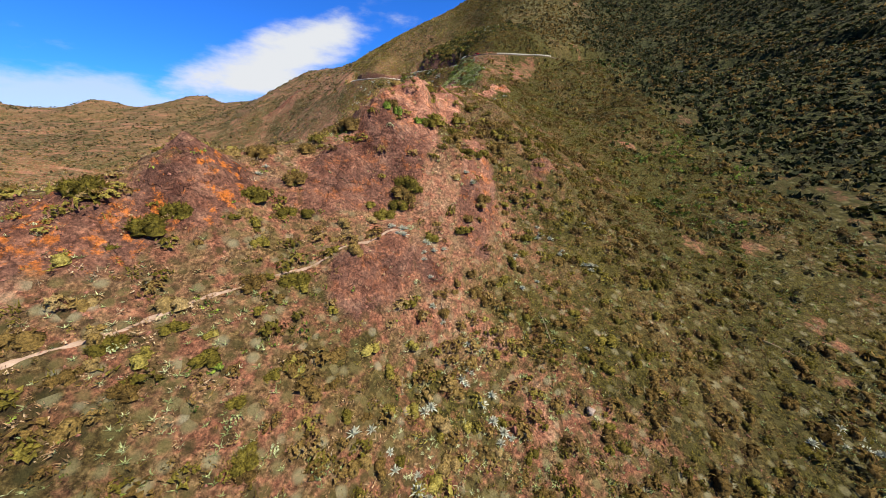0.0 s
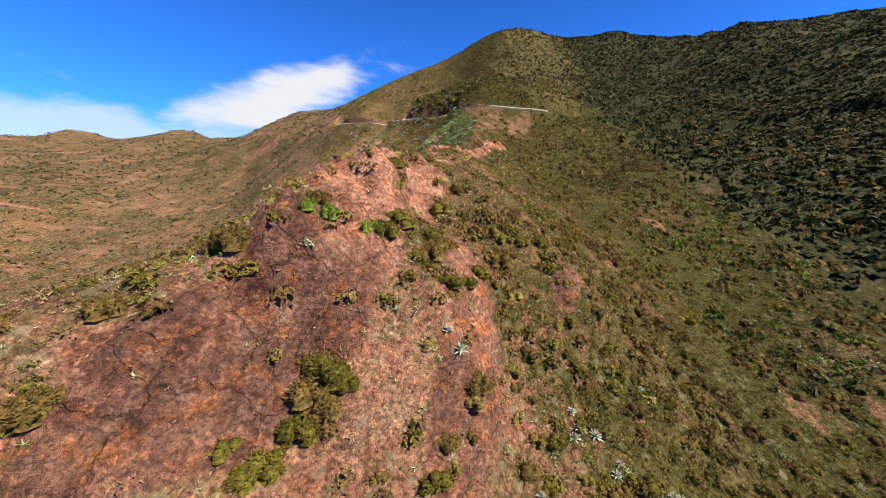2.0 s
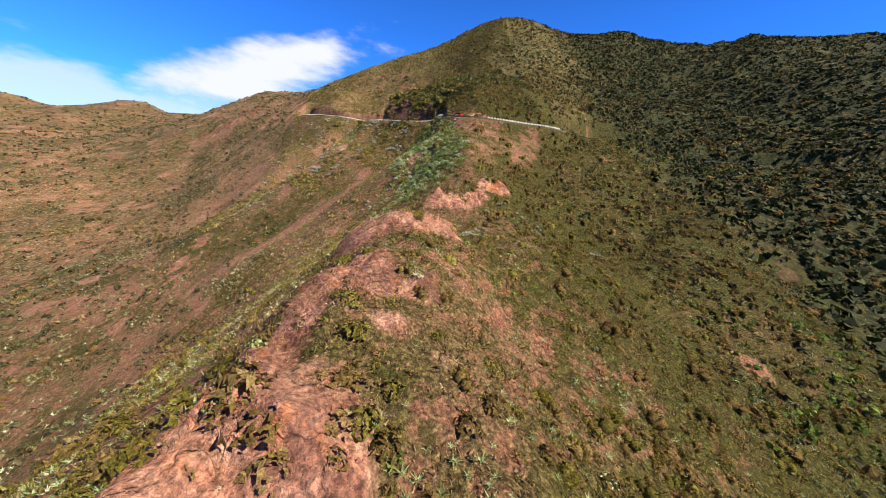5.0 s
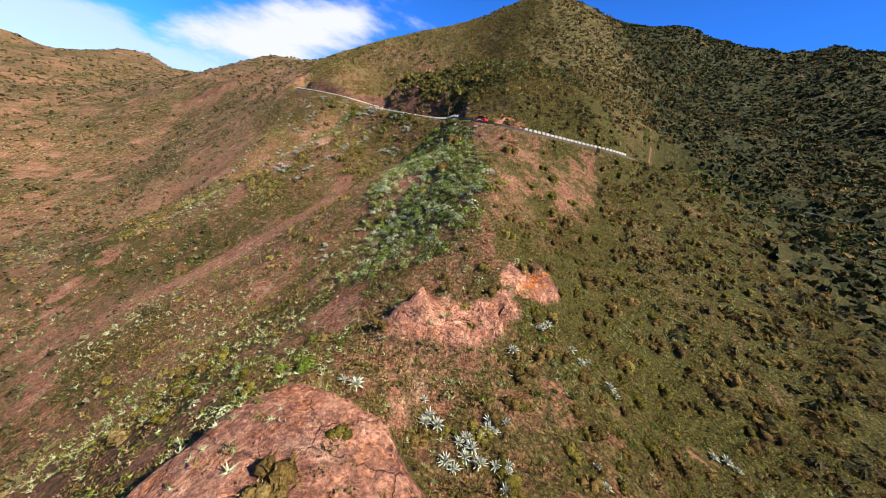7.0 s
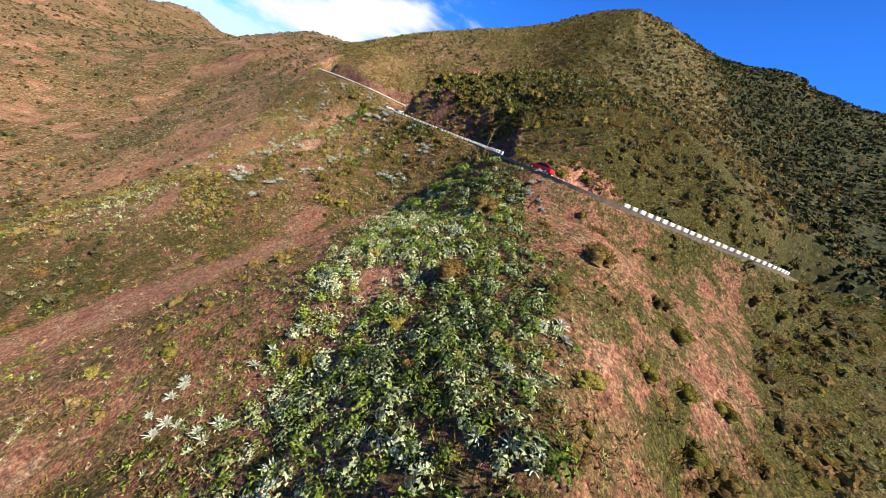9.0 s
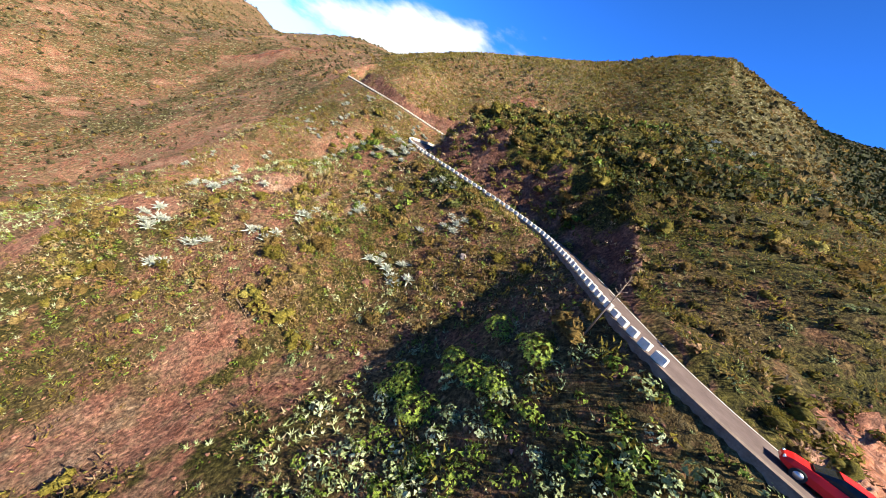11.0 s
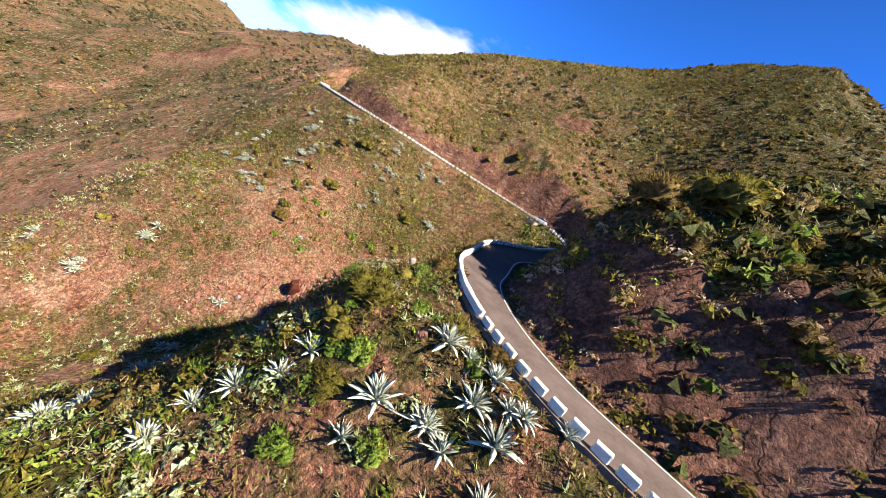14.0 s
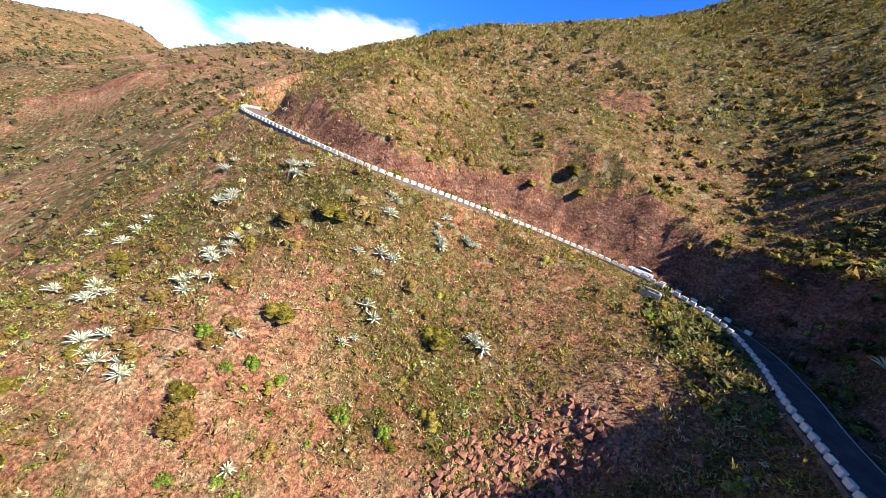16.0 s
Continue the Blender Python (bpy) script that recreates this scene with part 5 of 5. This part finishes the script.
def stem_mesh(name, seed, count=7, reach=0.7):
    """Forking stems from the root into the crown."""
    r = random.Random(seed)
    v, f = [], []
    for _ in range(count):
        a, out = r.uniform(0, 6.28), r.uniform(0.15, reach)
        tip = Vector((math.cos(a) * out, math.sin(a) * out, r.uniform(0.3, 0.75)))
        base = len(v)
        for u, w in ((0, 0.03), (0.5, 0.018), (1, 0.004)):
            c = tip * u + Vector((0, 0, 0.08 * math.sin(u * 3)))
            v += [c + Vector((math.cos(t) * w, math.sin(t) * w, 0)) for t in (0, 2.09, 4.19)]
        for k in (0, 3):
            f += [(base + k + i, base + k + (i + 1) % 3, base + k + 3 + (i + 1) % 3, base + k + 3 + i) for i in range(3)]
    return mesh_of(name, v, f, TWIG)


def bush(mat, tint, seed, count, leaf, label, thin=0.22):
    top = new("bush")
    part("crown", crown_mesh("crown", heap(seed, 6, count * 2 // 3, leaf, thin * 0.6), mat, tint), top)
    part("stem", stem_mesh("stem", seed), top)
    return tagged(top, label, "bush", "bushes on the slope")


BUSHES = [bush(OLIVE_LEAF, 0.3, 1, 900, 0.21, "rounded olive-brown broom bush on the slope"), bush(OLIVE_LEAF, 0.5, 2, 900, 0.21, "olive broom bush on the slope"),
          bush(BROOM_LEAF, 0.45, 3, 900, 0.22, "brown half-dry broom bush on the slope"), bush(BROOM_LEAF, 0.25, 4, 900, 0.2, "dark brown-olive broom bush on the slope")]
first = set()
sown = np.concatenate([sow(n_, box, broomy) for n_, box in ((100, (-50, 70, 15, 130)), (80, (10, 72, 130, 230)), (170, (-90, -18, 240, 372)), (45, (-15, 45, 262, 380)))])
listed = [q for line in BUSH_SPOTS.values() for q in line] + [(-13, 291), (-9.5, 289.5)]
named = listed + [(-12, 288), (-10, 291), (-9.5, 286), (-7, 288.5), (-14, 291.5), (-6.5, 284), (-11.5, 295), (-4, 281), (-7, 279.5), (-1, 277), (3, 276), (6, 271), (-15, 297), (-14.5, 303), (-12, 308)]
for k, (x, y) in enumerate(named + [(float(a), float(b)) for a, b, _ in sown]):
    i = random.randrange(4)
    size = 3.6 if (x, y) in ((-13, 291), (-9.5, 289.5)) else (random.uniform(0.9, 1.4) if (x < 20 and 125 < y < 135) or k >= len(listed) else random.uniform(1.4, 2.5)) if k < len(named) else random.uniform(0.8, 1.6)
    m = Matrix.LocRotScale((x, y, ground_at(x, y) - 0.05), Euler((0, 0, random.uniform(0, 6.28))), None)
    ob = BUSHES[i] if i not in first else copy_thing(BUSHES[i], m)
    first.add(i)
    ob.matrix_basis = m
    ob.scale = (size, size * random.uniform(0.8, 1.1), size * random.uniform(0.5, 0.72))
GREENS = [bush(GREEN_LEAF, 0.7, 11, 700, 0.20, "small fresh green bush on the red soil", 0.4), bush(GREEN_LEAF, 0.5, 12, 700, 0.2, "small fresh green bush on the red soil", 0.4)]
for k, (x, y) in enumerate(GREEN_SPOTS):
    m = Matrix.LocRotScale((x, y, ground_at(x, y) - 0.03), Euler((0, 0, random.uniform(0, 6.28))), None)
    ob = GREENS[k] if k < 2 else copy_thing(GREENS[k % 2], m)
    ob.matrix_basis = m
    ob.scale = (random.uniform(0.7, 1.25),) * 3


def spurge(seed):
    """A dense dome of fleshy green shoots, each ending in a small rosette."""
    r = np.random.default_rng(seed)
    tri = []
    for _ in range(230):
        az, up = r.uniform(0, 6.28), r.uniform(0.05, 1)
        d = np.array([math.cos(az) * math.sqrt(1 - up * up), math.sin(az) * math.sqrt(1 - up * up), up * 0.9])
        c = d * r.uniform(0.88, 1.0) * (1 + 0.12 * math.sin(3 * az + seed))
        for t in np.linspace(0, 6.28, 6)[:-1]:
            a = np.cross(d, (0.3, 0.2, 0.9))
            a /= np.linalg.norm(a)
            b = np.cross(d, a)
            way = a * math.cos(t) + b * math.sin(t)
            side = np.cross(d, way) * 0.035
            tri += [c - side, c + side, c + way * 0.13 + d * 0.05]
    top = new("spurge_bush")
    part("crown", crown_mesh("crown", np.array(tri), GREEN_LEAF, 0.85), top)
    part("stem", stem_mesh("stem", seed, 9, 0.8), top)
    return tagged(top, "dome-shaped bright green spurge beside the road", "bush", "green domes below the road")


domes = [spurge(s) for s in (1, 2)]
for k, (x, y) in enumerate(BALL_SPOTS):
    m = Matrix.LocRotScale((x, y, ground_at(x, y) - 0.05), Euler((0, 0, random.uniform(0, 6.28))), None)
    ob = domes[k] if k < 2 else copy_thing(domes[k % 2], m)
    ob.matrix_basis = m
    ob.scale = (random.uniform(1.1, 1.9),) * 3


def tube(name, points, radii, mat, sides=7):
    v, f = [], []
    for k, (c, w) in enumerate(zip(points, radii)):
        c = Vector(c)
        d = (Vector(points[min(k + 1, len(points) - 1)]) - Vector(points[max(k - 1, 0)])).normalized()
        a = d.cross(Vector((0.3, 0.1, 0.9))).normalized()
        b = d.cross(a)
        v += [c + (a * math.cos(6.2832 * i / sides) + b * math.sin(6.2832 * i / sides)) * w for i in range(sides)]
    for k in range(len(points) - 1):
        f += [(sides * k + i, sides * k + (i + 1) % sides, sides * (k + 1) + (i + 1) % sides, sides * (k + 1) + i) for i in range(sides)]
    f += [tuple(range(sides))[::-1], tuple(sides * (len(points) - 1) + i for i in range(sides))]
    return mesh_of(name, v, f, mat, True)


for x, y, x2, y2 in STALK_SPOTS:
    far = math.hypot(x2 - x, y2 - y)
    x2, y2 = (x + (x2 - x) * min(1, 5.5 / far), y + (y2 - y) * min(1, 5.5 / far))
    pts = []
    for u in (0, 0.25, 0.5, 0.75, 1):
        px, py = x + (x2 - x) * u, y + (y2 - y) * u
        pts.append((px, py, ground_at(px, py) + 0.12 + 0.25 * math.sin(u * 3.1)))
    tagged(new("fallen_stalk", tube("fallen_stalk", pts, (0.075, 0.07, 0.06, 0.045, 0.02), DEADWOOD)), "fallen dead agave flower stalk lying on the slope", "dead stalk", "fallen stalks")


def flower_stalk(x, y, high):
    """A standing dead agave stalk with short side branches near the top."""
    top = new("dead_agave_stalk")
    top.location = (x, y, ground_at(x, y) - 0.05)
    part("pole", tube("pole", [(0, 0, 0), (0.05, 0, high * 0.5), (0.15, 0.05, high)], (0.08, 0.06, 0.02), DEADWOOD), top)
    for k in range(12):
        z, a = high * (0.6 + 0.033 * k), k * 2.4
        r = 0.55 * (1.15 - k / 14)
        part("branch", tube("branch", [(0.07, 0.02, z), (0.07 + math.cos(a) * r * 0.6, math.sin(a) * r * 0.6, z + 0.06), (0.07 + math.cos(a) * r, math.sin(a) * r, z + 0.22)], (0.025, 0.02, 0.035), DEADWOOD, 5), top)
    tagged(top, "standing dead agave flower stalk with side branches", "dead stalk", "standing stalks")


flower_stalk(11.0, 228.0, 5.5)
flower_stalk(-69.5, 346.5, 4.5)


# ---- loose stone ----
def stone_mesh(seed, mat):
    r = random.Random(seed)
    bm = bmesh.new()
    bmesh.ops.create_icosphere(bm, subdivisions=2, radius=1)
    cuts = [(Vector((r.gauss(0, 1), r.gauss(0, 1), r.gauss(0, 1))).normalized(), r.uniform(0.42, 0.68)) for _ in range(13)]
    for v in bm.verts:
        for n_, d in cuts:
            over = v.co.dot(n_) - d
            if over > 0:
                v.co -= n_ * over
        v.co.z *= 0.8
    me = bpy.data.meshes.new("boulder")
    bm.to_mesh(me)
    me.materials.append(mat)
    return me


STONES = [stone_mesh(s, ROCK) for s in range(4)] + [stone_mesh(s + 9, PALE_ROCK) for s in range(2)]
for k, (x, y, s) in enumerate([(-49.9, 314, 1.9), (-46.8, 317.3, 0.7), (-44.5, 317, 0.8), (-50.5, 314.5, 0.6), (-57, 310, 0.9), (-41, 319.5, 0.7), (-38.5, 321, 0.6), (-17, 324, 0.7), (-18.5, 322, 0.6), (-19.5, 325, 0.5), (-16, 321, 0.6),
                               (20, 33, 0.9), (9, 30, 0.8), (-5, 246, 0.8), (-3.5, 246.5, 0.7), (-9.5, 245, 0.9), (0.5, 248.5, 0.8), (-30, 286, 0.5), (-26.5, 277, 0.6), (3, 240, 0.6), (6, 236, 0.5), (-54.5, 335, 0.5), (-58, 341, 0.4), (-47, 328, 0.5)]):
    ob = new("boulder", STONES[k % 6] if k else stone_mesh(31, DARK_ROCK))
    ob.matrix_world = Matrix.LocRotScale((x, y, ground_at(x, y) + (0.25 if k else 0.9) * s), Euler((random.uniform(-0.4, 0.4) * (k > 0), random.uniform(-0.4, 0.4) * (k > 0), random.uniform(0, 6.28))), (s * (1 if k else 0.75), s * random.uniform(0.7, 1), s * (random.uniform(0.8, 1.3) if k else 2.3)))
    tagged(ob, "tall dark rust-red boulder in the gully" if k == 0 else "angular red-brown boulder lying on the slope" if k % 6 < 4 else "angular pale grey boulder lying on the slope", "boulder", "boulders on the slope")


def pebble(seed):
    r = np.random.default_rng(seed)
    c = np.array([(1, 0, 0), (0, 1, 0), (-1, 0, 0), (0, -1, 0), (0, 0, 1), (0, 0, -0.6)], float) * r.uniform(0.6, 1.2, (6, 1)) + r.normal(0, 0.12, (6, 3))
    return c[np.array([(0, 1, 4), (1, 2, 4), (2, 3, 4), (3, 0, 4), (1, 0, 5), (2, 1, 5), (3, 2, 5), (0, 3, 5)])].reshape(-1, 3)


PEBBLES = [pebble(s) for s in range(6)]
for name, box, count, sizes, keep, label in (
        ("rubble", (-64, -14, 304, 342), 9000, (0.22, 0.75), lambda x, y, rock, bare: blot(x, y, -31, 326, 5, 9, -62, 0.4) * 0.8 + blot(x, y, -48, 316, 4, 16, -62, 0.4) * 0.5, "angular red rubble down the gully"),
        ("stones", (-60, 70, 15, 375), 26000, (0.06, 0.26), lambda x, y, rock, bare: 0.25 + 0.6 * bare, "scattered red stones over the hillside")):
    p = sow(count, box, keep)
    scatter(name, ROCK, PEBBLES, p, rng.uniform(sizes[0], sizes[1], len(p)), label, "stones")

# ---- footpath over the south face ----
walkway = smooth_line([(-40, 12, 0), (-33, 20, 0), (-30, 23, 0), (-25.5, 28, 0), (-20, 34, 0), (-15, 38.6, 0), (-10.6, 42, 0), (-8, 45, 0), (-6, 46.6, 0)], 0.5)
across = np.gradient(walkway[:, :2], axis=0)
across /= np.linalg.norm(across, axis=1)[:, None]
v, f = [], []
for k, ((x, y, _), (dx, dy)) in enumerate(zip(walkway, across)):
    half = 0.20 + 0.10 * math.sin(k * 0.7) + 0.08 * math.sin(k * 1.9)
    for o in (-1, -0.5, 0, 0.5, 1):
        px, py = x + dy * o * half, y - dx * o * half
        v.append((px, py, ground_at(px, py) + (0.05 if abs(o) < 1 else -0.1)))
for k in range(len(walkway) - 1):
    f += [(5 * k + i, 5 * k + i + 1, 5 * k + 6 + i, 5 * k + 5 + i) for i in range(4)]
tagged(new("path", mesh_of("path", v, f, TRODDEN, True)), "pale trodden footpath across the scrub", "footpath", kind="structure")


# ---- culvert inlet beside the road ----
def slab_part(name, parent, size, at_, mat):
    part(name, block_mesh(name, *size, mat, 0.04), parent, "", Matrix.Translation(at_))


inlet = new("culvert_inlet")
inlet.matrix_basis = pose(-12.5, 346.2, ground_at(-12.5, 346.2) + 0.25, 0, 0, -35)
for name, size, at_ in (("wall", (2.9, 0.35, 1.3), (0, 1.0, 0)), ("wall", (2.9, 0.35, 1.1), (0, -1.0, -0.1)), ("wall", (0.35, 1.65, 1.2), (-1.27, 0, -0.05)), ("wall", (0.35, 1.65, 1.2), (1.27, 0, -0.05)), ("floor_slab", (2.2, 1.65, 0.2), (0, 0, -0.55)), ("apron", (1.4, 2.0, 0.25), (-2.1, -0.2, -0.35))):
    slab_part(name, inlet, size, at_, CONCRETE)
tagged(inlet, "open weathered concrete culvert inlet below the road", "culvert")


# ---- cars ----
def loft(name, sections, mat):
    """A closed skin over cross sections given as (x, half width, low z, high z)."""
    v, f = [], []
    for x, w, lo, hi in sections:
        mid = (lo + hi) / 2
        v += [(x, -w * 0.94, lo), (x, -w, mid), (x, -w * 0.9, hi), (x, w * 0.9, hi), (x, w, mid), (x, w * 0.94, lo)]
    for k in range(len(sections) - 1):
        f += [(6 * k + i, 6 * k + (i + 1) % 6, 6 * k + 6 + (i + 1) % 6, 6 * k + 6 + i) for i in range(6)]
    f += [(5, 4, 3, 2, 1, 0), tuple(6 * len(sections) - 6 + i for i in range(6))]
    return mesh_of(name, v, f, mat)


def car(m, paint, label):
    top = new("car")
    top.matrix_basis = m
    part("body", loft("body", [(-2.05, 0.74, 0.38, 0.72), (-1.95, 0.82, 0.28, 0.92), (-1.2, 0.86, 0.24, 0.97), (0.0, 0.87, 0.24, 0.95), (0.8, 0.86, 0.24, 0.92), (1.7, 0.82, 0.27, 0.80), (2.0, 0.72, 0.34, 0.66), (2.08, 0.6, 0.40, 0.58)], paint), top)
    part("window_band", loft("window_band", [(-1.85, 0.66, 0.92, 0.98), (-1.35, 0.74, 0.92, 1.34), (-0.4, 0.75, 0.92, 1.43), (0.3, 0.73, 0.92, 1.40), (1.05, 0.68, 0.90, 0.97)], CAR_GLASS), top, "dark tinted car windows")
    part("roof", loft("roof", [(-1.45, 0.64, 1.33, 1.37), (-1.0, 0.68, 1.40, 1.45), (-0.3, 0.69, 1.43, 1.48), (0.35, 0.65, 1.39, 1.43)], paint), top)
    for x in (-1.3, 1.3):
        for y in (-0.78, 0.78):
            wheel = part("wheel", tube("wheel", [(0, -0.05, 0), (0, 0.05, 0)], (0.14, 0.14), RIM, 10), top, "", Matrix.Translation((x, y, 0.31)))
            part("tyre", tube("tyre", [(0, -0.10, 0), (0, -0.08, 0), (0, 0.08, 0), (0, 0.10, 0)], (0.24, 0.31, 0.31, 0.24), RUBBER, 16), wheel)
            part("rim", tube("rim", [(0, -0.108, 0), (0, 0.108, 0)], (0.19, 0.19), RIM, 12), wheel)
    for y in (-0.55, 0.55):
        part("headlight", block_mesh("headlight", 0.14, 0.30, 0.12, LAMP_GLASS, 0.03), top, "clear headlight", Matrix.Translation((1.98, y, 0.62)))
        part("tail_light", block_mesh("tail_light", 0.08, 0.22, 0.16, RED_CAR, 0.02), top, "red tail light", Matrix.Translation((-2.0, y, 0.72)))
    tagged(top, label, "car")


def on_road(x, y, side=2.4, flip=0):
    k = int(np.argmin(np.hypot(EDGE[:, 0] - x, EDGE[:, 1] - y)))
    turn = math.degrees(math.atan2(ahead[k][1], ahead[k][0]))
    return pose(EDGE[k][0] + INWARD[k][0] * side, EDGE[k][1] + INWARD[k][1] * side, EDGE[k][2] + 0.02, 0, 0, turn + flip)


car(on_road(-9.5, 354.5), WHITE_CAR, "white hatchback standing on the mountain road")
car(on_road(19, 217), RED_CAR, "red hatchback on the road by the cut bank")
